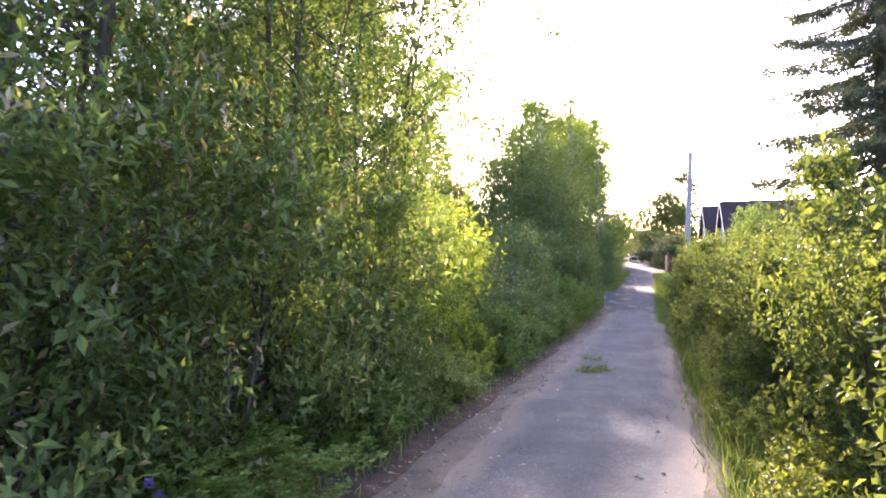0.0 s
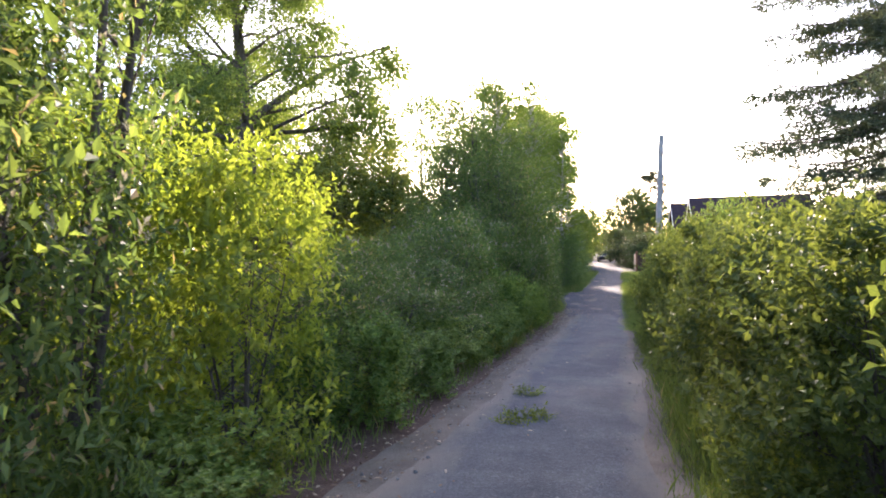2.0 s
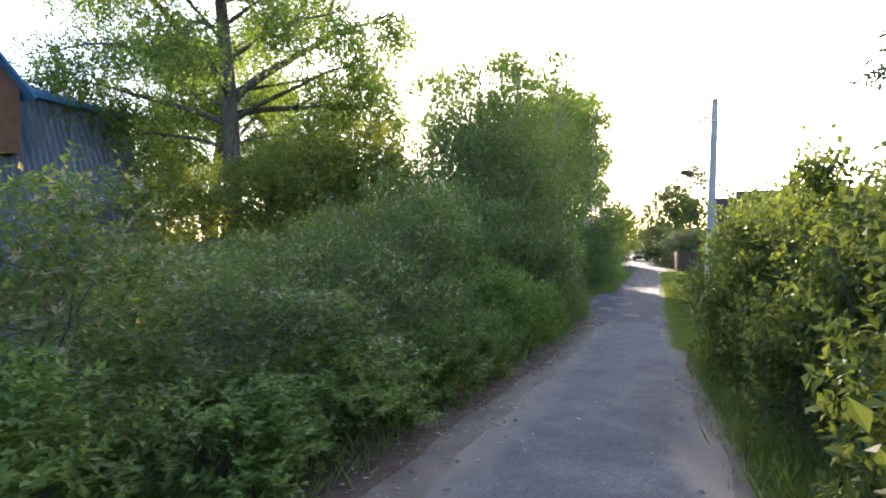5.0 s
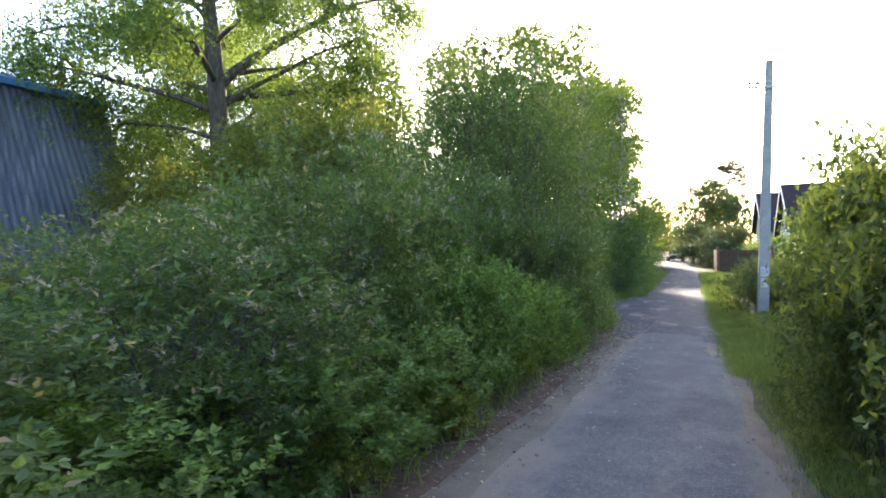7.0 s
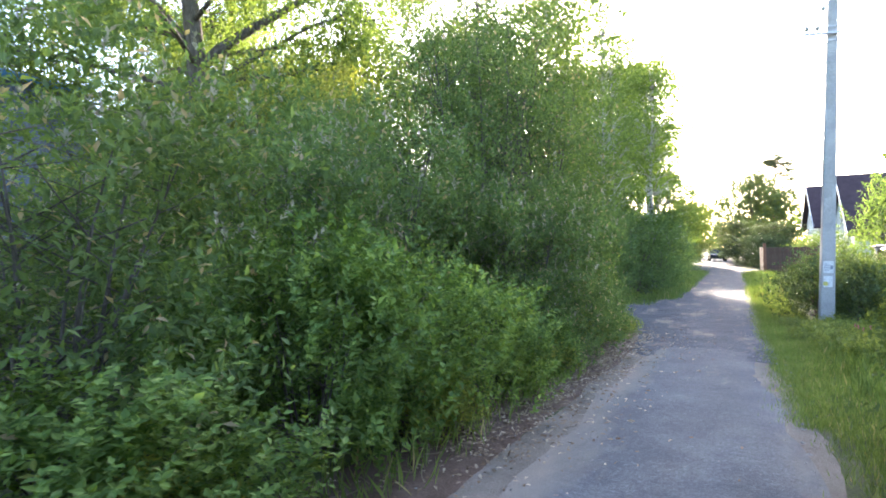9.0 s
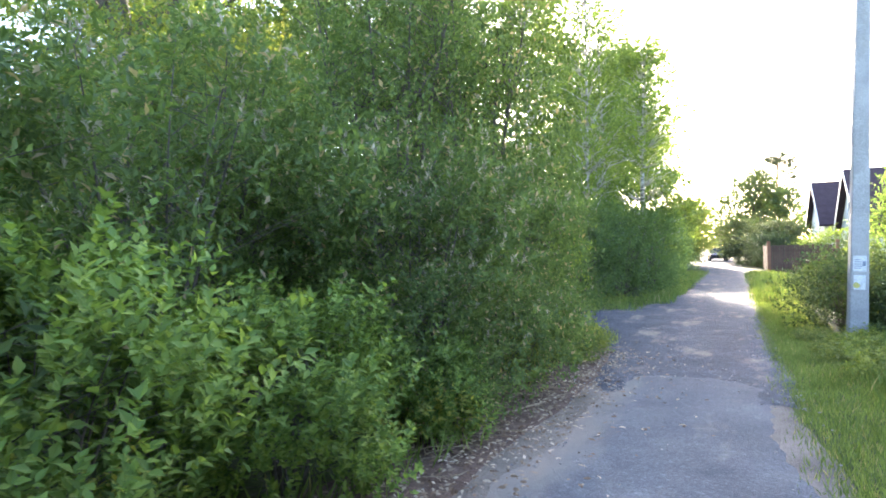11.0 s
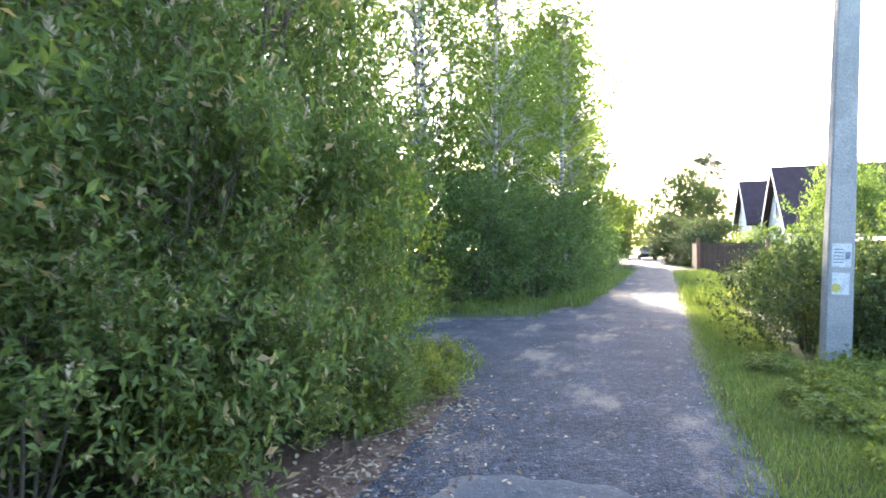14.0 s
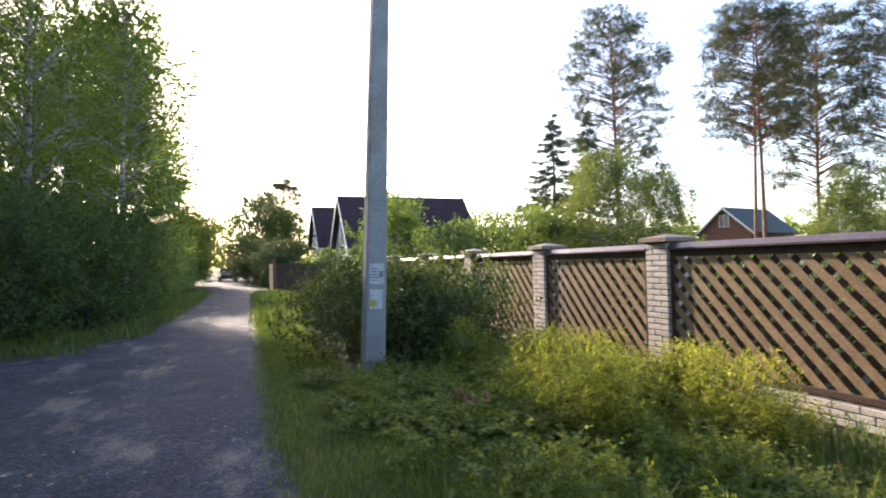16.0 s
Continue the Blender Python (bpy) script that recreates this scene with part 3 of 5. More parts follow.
low_shrub = woody("raspberry_shrub", "bright green leafy shrub beside the lane", "bush", "low shrubs beside the lane", 31, 1.45, 0.82, clusters=70, per_cluster=13, size=0.25, per=13, up=1.5,
                  leaf=0.062, width=0.036, sigma=0.11, mat=M_SHRUB, stems=9, trunk=0.012, spires=0.2)
lit_bush = woody("sunlit_bush", "yellow-green young bush with sunlit leaves", "bush", "", 41, 2.4, 1.0, clusters=90, per_cluster=13, size=0.32, per=8,
                 leaf=0.084, width=0.048, sigma=0.17, mat=M_YELLOW, stems=6, trunk=0.02)
place(tall_willow, [(-2.5, -14.2, 0, 0.95, 1.05), (-2.3, -11.9, 70, 0.92, 1.0), (-2.7, -17.6, 200, 1.0, 1.0), (-2.7, 6.9, 140, 0.9, 0.85), (-2.5, 9.1, 20, 0.95, 1.05), (-4.3, 9.4, 260, 0.95, 1.15), (-3.8, 11.4, 100, 0.85, 0.9), (-4.5, 5.9, 310, 0.9, 0.62), (-4.6, -12.8, 45, 1.0, 1.12), (-4.7, -15.8, 165, 1.0, 1.1), (-4.3, -10.0, 285, 0.8, 0.85)])
place(willow_bush, [(-1.75, -15.6, 10, 1.0, 1.1), (-1.8, -13.1, 95, 1.0, 1.2), (-1.6, -11.2, 190, 0.8, 1.1), (-2.2, -6.6, 280, 1.0, 0.68), (-2.1, -4.5, 40, 1.0, 0.5), (-2.1, -2.4, 130, 1.0, 0.62), (-2.4, -0.4, 220, 1.05, 0.96),
                    (-2.7, 1.8, 300, 1.1, 1.02), (-2.8, 3.7, 60, 1.1, 1.12), (-1.55, 5.6, 160, 0.85, 0.9), (-1.5, 7.4, 250, 0.8, 0.95), (-1.6, 9.1, 330, 0.75, 1.0), (-4.2, -7.0, 120, 1.15, 0.62), (-4.2, -3.0, 210, 1.1, 0.56),
                    (-4.6, 0.6, 300, 1.25, 0.8), (-4.3, 5.6, 45, 1.15, 1.1), (-5.8, 3.9, 145, 1.2, 0.68), (-7.4, 2.0, 100, 1.5, 0.7), (-1.5, -18.0, 33, 1.0, 1.1), (-8.4, 6.5, 15, 1.5, 0.75), (-11.5, 4.5, 75, 1.7, 0.7), (-11.0, 8.5, 175, 1.7, 0.8), (-3.9, 8.0, 15, 0.9, 1.0), (-5.8, 9.0, 115, 1.1, 1.2), (-7.0, 10.8, 215, 1.2, 1.3), (-1.35, 5.4, 200, 0.6, 0.48), (-1.35, 6.6, 20, 0.6, 0.5), (-1.3, 7.8, 110, 0.55, 0.48), (-1.3, 9.0, 290, 0.5, 0.46)])
place(lit_bush, [(-2.15, 10.6, 200, 0.85, 1.05), (-1.55, -8.9, 0, 1.0, 1.0), (-2.9, -9.4, 120, 1.15, 1.15)])
place(low_shrub, [(-1.35, -7.4, 50, 0.95, 0.7), (-1.3, -5.8, 50, 0.95, 0.7), (-1.35, -4.1, 150, 1.0, 0.75), (-1.35, -2.4, 250, 1.0, 0.8), (-1.3, -0.8, 10, 0.95, 0.85), (-1.55, 0.9, 110, 1.1, 1.45), (-1.45, 2.2, 200, 1.05, 1.36), (-1.35, 3.6, 310, 0.95, 1.12),
                  (-1.1, 4.9, 80, 0.6, 0.75), (-2.3, 1.7, 80, 1.05, 1.75), (-1.3, -10.2, 170, 0.9, 0.6), (-1.3, -12.0, 20, 0.9, 0.55), (-1.25, -13.8, 220, 0.9, 0.5)])
place(alder, [(-4.4, 11.2, 0, 1.0, 1.02), (-6.3, 12.2, 140, 0.9, 0.85)])

# the right-hand hedge
right_bush = woody("hedge_bush", "yellow-green hedge bush with arching shoots", "bush", "hedge along the lane", 51, 2.1, 1.0, clusters=92, per_cluster=14, size=0.3, per=9,
                   leaf=0.078, width=0.05, sigma=0.13, mat=M_HEDGE, stems=8, trunk=0.018)
place(right_bush, [(3.6, -13.4, 200, 0.95, 1.15), (3.35, -11.2, 0, 0.9, 1.05), (3.12, -9.0, 80, 0.85, 0.74), (3.08, -7.2, 170, 0.9, 0.84), (3.03, -5.4, 260, 0.92, 0.88), (3.05, -3.4, 30, 0.88, 0.93), (2.85, -1.5, 120, 0.82, 0.96), (2.7, 0.2, 200, 0.8, 1.0), (2.8, 1.8, 300, 0.8, 0.96), (3.0, 3.2, 100, 0.7, 0.8),
                   (4.9, -10.4, 45, 1.1, 0.85), (4.7, -6.8, 145, 1.15, 0.86), (4.7, -3.6, 200, 1.15, 0.95), (4.6, -0.6, 245, 1.15, 1.1), (4.5, 2.0, 15, 0.95, 1.1)])

# ---- birches and understory beyond the side road ----
birch = woody("birch_tree", "slender birch with hanging leafy twigs", "tree", "birches beyond the side road", 61, 12.0, 1.9, low=0.12, kind="birch", clusters=180, per_cluster=9, size=0.55, per=8,
              leaf=0.105, width=0.078, sigma=0.26, droop=0.45, mat=M_BIRCH, bark=M_BIRCHBARK, stems=1, trunk=0.11)
# The copies from y = 36 on are added to cast shade on the road.
place(birch, [(-5.0, 19.6, 0, 1.0, 1.0), (-3.6, 21.8, 90, 0.95, 1.05), (-2.1, 25.0, 200, 1.08, 0.84), (-6.6, 26.0, 70, 1.1, 1.1), (-6.4, 22.5, 300, 1.1, 1.1), (-4.2, 27.5, 40, 1.1, 1.05), (-8.0, 19.0, 150, 1.0, 0.95), (-10.5, 22.0, 250, 1.2, 1.05), (-5.2, 31.0, 20, 0.85, 0.74), (-13.0, 20.0, 20, 1.2, 1.0), (-6.2, 36.0, 110, 0.95, 0.8), (-6.6, 40.5, 310, 0.95, 0.8), (-7.2, 45.0, 210, 1.0, 0.75), (-9.0, 41.0, 30, 1.1, 0.95), (-4.2, 53.0, 70, 0.9, 0.7), (-4.9, 60.0, 170, 1.0, 0.75)])
under = woody("understory_bush", "dark green understory bush", "bush", "understory beyond the side road", 71, 3.6, 1.5, clusters=120, per_cluster=14, size=0.42, per=7,
              leaf=0.10, width=0.055, sigma=0.26, mat=M_UNDER, stems=7, trunk=0.03)
place(under, [(-4.6, 17.4, 0, 0.95, 0.85), (-3.2, 19.0, 60, 0.95, 0.95), (-2.4, 21.2, 120, 0.95, 0.95), (-1.9, 24.0, 200, 0.9, 1.0), (-2.2, 27.2, 260, 0.95, 0.95), (-7.2, 16.8, 300, 1.1, 1.0), (-2.7, 31.0, 30, 1.1, 0.95), (-3.0, 36.0, 80, 1.2, 1.1),
              (-3.6, 42.0, 180, 1.4, 1.2), (-4.6, 49.0, 280, 1.6, 1.3), (-6.0, 58.0, 20, 1.9, 1.5), (-10.0, 16.5, 20, 1.2, 1.1), (-13.5, 12.2, 25, 1.5, 1.15), (-10.5, 13.4, 125, 1.3, 1.1), (-16.0, 12.2, 225, 1.2, 0.9), (-12.5, 18.8, 325, 1.5, 1.5), (-15.8, 19.5, 75, 1.6, 1.6), (-30.0, 8.0, 0, 1.9, 1.5), (-31.0, 14.0, 90, 1.9, 1.6), (-29.0, 20.0, 180, 1.9, 1.6), (-24.0, 25.0, 270, 1.9, 1.6), (-18.0, 26.0, 45, 1.9, 1.6), (-30.0, 2.0, 135, 1.9, 1.5), (-14.0, 19.5, 60, 1.6, 1.3), (-29.0, -4.0, 10, 1.9, 1.5), (-5.8, 18.8, 75, 1.0, 1.1), (-4.3, 22.0, 15, 1.1, 1.2), (-7.2, 20.5, 165, 1.2, 1.3), (-9.6, 19.6, 255, 1.3, 1.3), (-4.0, 25.2, 345, 1.1, 1.2), (-6.5, 29.0, 95, 1.4, 1.4), (-12.0, 23.0, 95, 1.6, 1.5), (-8.0, 70.0, 120, 2.4, 1.8), (-12.5, 17.5, 220, 1.3, 1.2)])

# Birches added unseen behind the nearer ones; their high crowns shade road and verge.
tall_birch = woody("tall_birch", "added tall birch with a bare trunk, its high crown shading the road", "tree", "tall birches further along the road", 67, 14.5, 2.1, low=0.5, kind="crown", clusters=120, per_cluster=16, size=0.6, per=8,
                   leaf=0.13, width=0.095, sigma=0.36, droop=0.35, mat=M_BIRCH, bark=M_BIRCHBARK, stems=1, trunk=0.13, inner=0.1)
place(tall_birch, [(-4.2, 39.0, 0, 1.0, 1.0), (-6.0, 41.5, 100, 1.1, 1.05), (-8.0, 39.0, 210, 1.1, 1.0), (-4.6, 43.5, 300, 1.05, 1.05), (-6.8, 45.5, 50, 1.1, 1.1), (-10.2, 42.5, 150, 1.1, 1.05), (-6.6, 66.0, 20, 1.1, 1.0), (-9.0, 70.0, 120, 1.2, 1.05), (-7.4, 75.0, 220, 1.2, 1.05), (-11.5, 67.0, 320, 1.2, 1.05)])

# ---- the large birch and the shed behind the thicket ----
def old_birch(seed):
    """A thick trunk that forks at eight metres, long rising limbs, and twigs that hang from them."""
    rng = np.random.default_rng(seed)
    root = thing("large_birch", "old birch with a forked dark trunk and hanging twigs", "tree", "old birches behind the thicket")
    fol = Build()
    t = np.linspace(0, 1, 20)
    lead = np.stack([0.35 * np.sin(t * 4.2) + 0.5 * t, 0.25 * np.sin(t * 5 + 1) - 0.4 * t, 18.2 * t], 1)
    part("trunk", Build().tube(lead, 0.44 * (1 - t) ** 0.75 + 0.03, 10).mesh("birch_trunk", M_BARK, True), root)
    runs = [(8.0, 48, 7.2, 5.6, 0.20), (7.5, 40, 6.6, 1.2, 0.14), (8.4, 232, 5.6, 6.2, 0.17), (7.0, 215, 6.4, 2.2, 0.12), (6.2, 60, 4.5, 1.6, 0.08), (6.0, 200, 4.6, 1.4, 0.08)]
    for k in range(22):
        z = 7.2 + 0.45 * k + rng.uniform(-0.3, 0.3)
        runs.append((z, k * 137.5 + 20, (7.0 - 0.21 * k) * rng.uniform(0.75, 1.1), rng.uniform(1.2, 3.2), 0.10 - 0.0025 * k))
    for z0, turn, reach, rise, thick in runs:
        a = radians(turn)
        out, side = np.array([np.cos(a), np.sin(a), 0]), np.array([-np.sin(a), np.cos(a), 0])
        base = np.array([np.interp(z0, lead[:, 2], lead[:, i]) for i in range(3)])
        u = np.linspace(0, 1, 12)
        wave = 0.25 * np.sin(u * 6 + turn) * u
        arm = base + out * (reach * u)[:, None] + side * wave[:, None] + np.array([0, 0, 1.0]) * (rise * u**0.85 - 0.9 * u**4 + 0.15 * np.sin(u * 9 + z0) * u)[:, None]
        limb = Build().tube(arm, thick * (1 - 0.85 * u) + 0.008, 7)
        for j in range(16 if thick > 0.11 else 10):
            w = rng.uniform(0.1, 1.0) ** 0.6
            p = np.array([np.interp(w, u, arm[:, i]) for i in range(3)])
            way = unit(out * rng.uniform(0.1, 1.0) + side * rng.choice([-1, 1]) * rng.uniform(0.3, 1.0) + np.array([0, 0, rng.uniform(-0.1, 0.5)]))
            far = rng.uniform(1.1, 2.7) * (1.15 - 0.45 * w)
            tip = p + way * far + np.array([0, 0, -0.35 * far])
            limb.branch([p, p + way * far * 0.55 + np.array([0, 0, 0.1]), tip], [thick * 0.28 + 0.006, thick * 0.16 + 0.005, 0.004], 4)
            n = 58
            q = p + (tip - p) * rng.uniform(0.25, 1.1, n)[:, None] + rng.normal(0, 0.42, (n, 3)) - np.array([0, 0, 1.0]) * (rng.uniform(0, 1, n) ** 2 * 1.1)[:, None]
            shoots(fol, rng, q, rng.normal(0, 0.38, (n, 3)) + np.array([0, 0, -0.75]), rng.uniform(0.45, 0.95, n), 8, 0.118, 0.09)
        part("limb", limb.mesh("birch_limb", M_BARK, True), root)
    part("crown", fol.mesh("birch_crown", M_BIRCH), root)
    return root


place(old_birch(81), [(-18.3, 14.0, 0, 1.2, 1.14), (-26.0, 22.0, 130, 0.85, 0.8)])
young_tree = woody("young_tree", "young olive-green tree behind the thicket", "tree", "young trees behind the thicket", 87, 7.4, 1.6, low=0.1, kind="birch", clusters=140, per_cluster=14, size=0.5, per=7,
                   leaf=0.12, width=0.085, sigma=0.27, droop=0.2, mat=M_OLIVE, stems=1, trunk=0.07, inner=0.15, spires=0.3)
place(young_tree, [(-9.9, 8.8, 0, 1.0, 0.95), (-8.6, 10.6, 80, 1.0, 1.0), (-7.6, 9.4, 150, 0.85, 0.85), (-12.2, 9.6, 240, 1.1, 0.9), (-13.6, 12.6, 30, 1.2, 1.0), (-16.0, 10.2, 310, 1.0, 0.78), (-11.2, 12.2, 200, 1.1, 1.0), (-19.5, 11.5, 100, 1.1, 0.9), (-14.8, 15.5, 20, 1.2, 1.05), (-2.4, 48.0, 70, 1.0, 0.76), (-2.9, 53.0, 170, 1.1, 0.85), (-3.4, 59.0, 260, 1.2, 0.95)])

# ---- conifers ----
def spruce(name, label, seed, h, r, low, whorls, arms, tufts, blade, group="", bare=0.0):
    rng = np.random.default_rng(seed)
    wood, fol = Build(), Build()
    wood.tube([[0, 0, 0], [0.02, 0, h * 0.5], [0, 0.02, h]], [0.016 * h, 0.010 * h, 0.02], 7)
    for k in range(whorls):
        u = (k + 0.5) / whorls
        level = h * (low + (1 - low) * u)
        for a in np.arange(arms) * 2 * np.pi / arms + k * 1.1 + rng.normal(0, 0.25, arms):
            if rng.uniform() < bare:
                continue
            L = r * (1 - u) ** 0.85 * rng.uniform(0.55, 1.12) + 0.12
            z = level + rng.normal(0, 0.35) * h * (1 - low) / whorls
            t = np.linspace(0, 1, 6)
            out = np.array([np.cos(a), np.sin(a), 0])
            pts = out * (L * t)[:, None] + np.array([0, 0, 1.0]) * (z - 0.32 * L * t + 0.22 * L * t**2.5)[:, None]
            wood.tube(pts, 0.018 * (1 - 0.8 * t) * h / 9, 4)
            n = max(6, int(tufts * L / r))
            s = rng.uniform(0.12, 1, n)
            p = np.stack([np.interp(s, t, pts[:, i]) for i in range(3)], 1)
            side = np.array([-np.sin(a), np.cos(a), 0])
            d = out * 0.8 + side * rng.choice([-1, 1], n)[:, None] * rng.uniform(0.3, 1.0, n)[:, None] + np.array([0, 0, -0.45]) + rng.normal(0, 0.15, (n, 3))
            shoots(fol, rng, p, d, (0.38 * L * (1 - s * 0.6) * rng.uniform(0.5, 1.1, n)).clip(0.08, 0.6), 7, blade, blade * 0.24, spread=0.7)
    root = thing(name, label, "tree", group)
    part("trunk", wood.mesh(name + "_wood", M_BARK, True), root)
    part("crown", fol.mesh(name + "_needles", M_SPRUCE), root)
    return root


near_spruce = spruce("spruce_tree", "tall dark spruce with drooping layered branches", 5, 17.0, 2.95, 0.06, 33, 10, 100, 0.13)
place(near_spruce, [(6.3, -1.6, 0, 1.0, 1.0)])
far_spruce = spruce("thin_spruce", "thin half-bare spruce behind the fence", 6, 13.0, 4.3, 0.12, 19, 7, 72, 0.26, "spruces behind the fence", 0.2)
place(far_spruce, [(23.7, 45.0, 0, 1.0, 1.0), (28.0, 47.0, 70, 0.85, 1.08)])


def pine(name, label, seed, h, r, low, clusters, blade=0.26, wide=0.055):
    rng = np.random.default_rng(seed)
    wood, fol = Build(), Build()
    t = np.linspace(0, 1, 8)
    trunk = np.stack([0.3 * np.sin(t * 3 + seed), 0.2 * np.cos(t * 2), t * h * 0.97], 1)
    wood.tube(trunk, 0.24 * (1 - 0.75 * t), 8)
    for k in range(clusters):
        u = rng.uniform(0, 1) ** 0.8
        z = h * (low + (1 - low) * u)
        a = rng.uniform(0, 2 * np.pi)
        L = r * rng.uniform(0.45, 1.05) * np.sqrt(max(0.06, 1 - ((u - 0.42) / 0.62) ** 2))
        base = np.array([np.interp(z - 0.3 * L, trunk[:, 2], trunk[:, i]) for i in range(3)])
        tip = base * [1, 1, 0] + [L * np.cos(a), L * np.sin(a), z]
        mid = (base + tip) / 2 + [0, 0, 0.1 * L]
        wood.tube([base, mid, tip], [0.07 * (1 - 0.6 * u), 0.045, 0.012], 4)
        m = 22
        p = tip + rng.normal(0, 1, (m, 3)) * [0.42, 0.42, 0.16] * (h / 22)
        back = rng.uniform(0, 0.6, m)[:, None]
        p = p * (1 - back * 0.5) + mid * back * 0.5
        d = rng.normal(0, 0.6, (m, 3)) + [0.3 * np.cos(a), 0.3 * np.sin(a), 0.6]
        shoots(fol, rng, p, d, np.full(m, 0.4), 8, blade, wide, spread=0.8)
    root = thing(name, label, "tree", "pines behind the fence")
    part("trunk", wood.mesh(name + "_wood", M_PINEBARK, True), root)
    part("crown", fol.mesh(name + "_needles", M_PINE), root)
    return root


pine_a = pine("pine_tree", "tall pine with a layered open crown", 7, 26.5, 6.0, 0.34, 230, blade=0.36)
place(pine_a, [(36.2, 55.0, 0, 1.0, 1.0), (60.0, 52.0, 140, 1.0, 1.05), (64.5, 47.0, 30, 1.0, 1.1)])
far_pine = pine("far_pine", "far pine standing over the road's end", 17, 17.0, 4.4, 0.4, 150, blade=0.30, wide=0.05)
place(far_pine, [(7.0, 111.0, 0, 1.0, 1.0)])
pine_b = pine("leaning_pine", "tall pine with bare reddish trunk and high crown", 8, 27.0, 6.2, 0.5, 140, blade=0.36)
place(pine_b, [(49.8, 50.0, 0, 1.0, 1.0), (47.8, 49.0, 160, 0.9, 0.93)])

dark_bush = woody("dark_bush", "dark dense bush at the road's end", "bush", "dark bushes at the road's end", 94, 3.4, 1.8, clusters=80, per_cluster=13, size=0.5, per=7, leaf=0.17, width=0.10, sigma=0.28, mat=M_DARK, stems=6, trunk=0.04)
place(dark_bush, [(3.4, 46.5, 0, 0.75, 0.72), (3.0, 52.0, 40, 1.0, 0.95), (1.9, 59.0, 140, 1.1, 1.1), (4.2, 62.0, 200, 1.3, 1.25), (5.6, 50.0, 260, 0.9, 0.8)])
round_tree = woody("round_tree", "rounded dark green tree at the road's end", "tree", "", 97, 10.6, 2.9, low=0.1, kind="crown", clusters=150, per_cluster=18, size=0.6, per=8, leaf=0.2, width=0.14, sigma=0.5, mat=M_ROADSIDE, stems=1, trunk=0.18, inner=0.2)
place(round_tree, [(2.9, 80.0, 0, 1.0, 1.0), (5.8, 84.0, 100, 0.9, 0.85), (1.2, 66.0, 200, 0.8, 0.42), (4.2, 56.0, 300, 0.8, 0.36)])
# ---- trees and bushes behind the fence ----
weeping = woody("weeping_birch", "bright weeping birch behind the fence", "tree", "", 91, 8.6, 3.0, low=0.12, kind="crown", clusters=130, per_cluster=16, size=1.3, per=14, leaf=0.13, width=0.085, sigma=0.32,
                droop=0.9, mat=M_HEDGE, bark=M_BIRCHBARK, stems=1, trunk=0.16)
place(weeping, [(21.6, 35.0, 0, 0.85, 0.98), (26.6, 36.5, 80, 0.7, 0.9)])
garden = woody("garden_bush", "light green garden bush behind the fence", "bush", "garden bushes behind the fence", 93, 4.2, 2.0, clusters=70, per_cluster=12, size=0.55, per=7, leaf=0.17, width=0.10, sigma=0.32,
               mat=M_ALDER, stems=6, trunk=0.04)
place(garden, [(16.5, 36.0, 0, 1.1, 1.05), (19.0, 38.5, 60, 1.2, 1.1), (13.8, 34.0, 200, 0.8, 0.95), (22.5, 41.0, 120, 1.2, 1.0), (29.5, 40.0, 20, 1.1, 0.8), (11.0, 33.0, 20, 0.9, 0.8), (9.4, 40.0, 130, 0.8, 1.25), (11.0, 42.5, 220, 0.9, 1.35),
               (6.6, 46.0, 310, 0.9, 0.6), (33.0, 44.0, 30, 1.2, 0.9)])
sunny = woody("young_aspen", "sunlit yellow-green young trees behind the fence", "tree", "young trees behind the fence", 95, 9.0, 2.4, low=0.05, kind="column", clusters=80, per_cluster=12, size=0.6, per=8, leaf=0.2, width=0.13, sigma=0.45,
              mat=M_HEDGE, bark=M_BIRCHBARK, stems=1, trunk=0.1)
place(sunny, [(52.5, 44.0, 0, 1.0, 1.0), (56.5, 46.0, 90, 1.1, 1.1), (49.5, 42.0, 200, 0.9, 0.8), (60.0, 44.0, 300, 1.1, 1.2), (17.8, 34.5, 10, 0.35, 0.46), (-0.8, 84.0, 130, 1.0, 1.0), (-4.0, 92.0, 230, 1.3, 1.0)])


def far_woods():
    """A distant belt of trees that closes the horizon."""
    rng = np.random.default_rng(99)
    b = Build()
    n = 9000
    a = rng.uniform(0, 2 * np.pi, n)
    r = rng.uniform(120, 150, n)
    top = 7.5 + 2.0 * np.sin(a * 23) + 1.5 * np.sin(a * 57 + 1) + rng.normal(0, 0.7, n)
    p = np.stack([r * np.sin(a) + 5, r * np.cos(a), rng.uniform(0, 1, n) ** 0.8 * top], 1)
    shoots(b, rng, p, rng.normal(0, 0.6, (n, 3)) + [0, 0, 0.8], np.full(n, 1.8), 5, 1.3, 0.8)
    return b


thing("far_woods", "distant belt of mixed trees along the horizon", "trees", kind="stuff", mesh=far_woods().mesh("far_woods", M_ALDER))


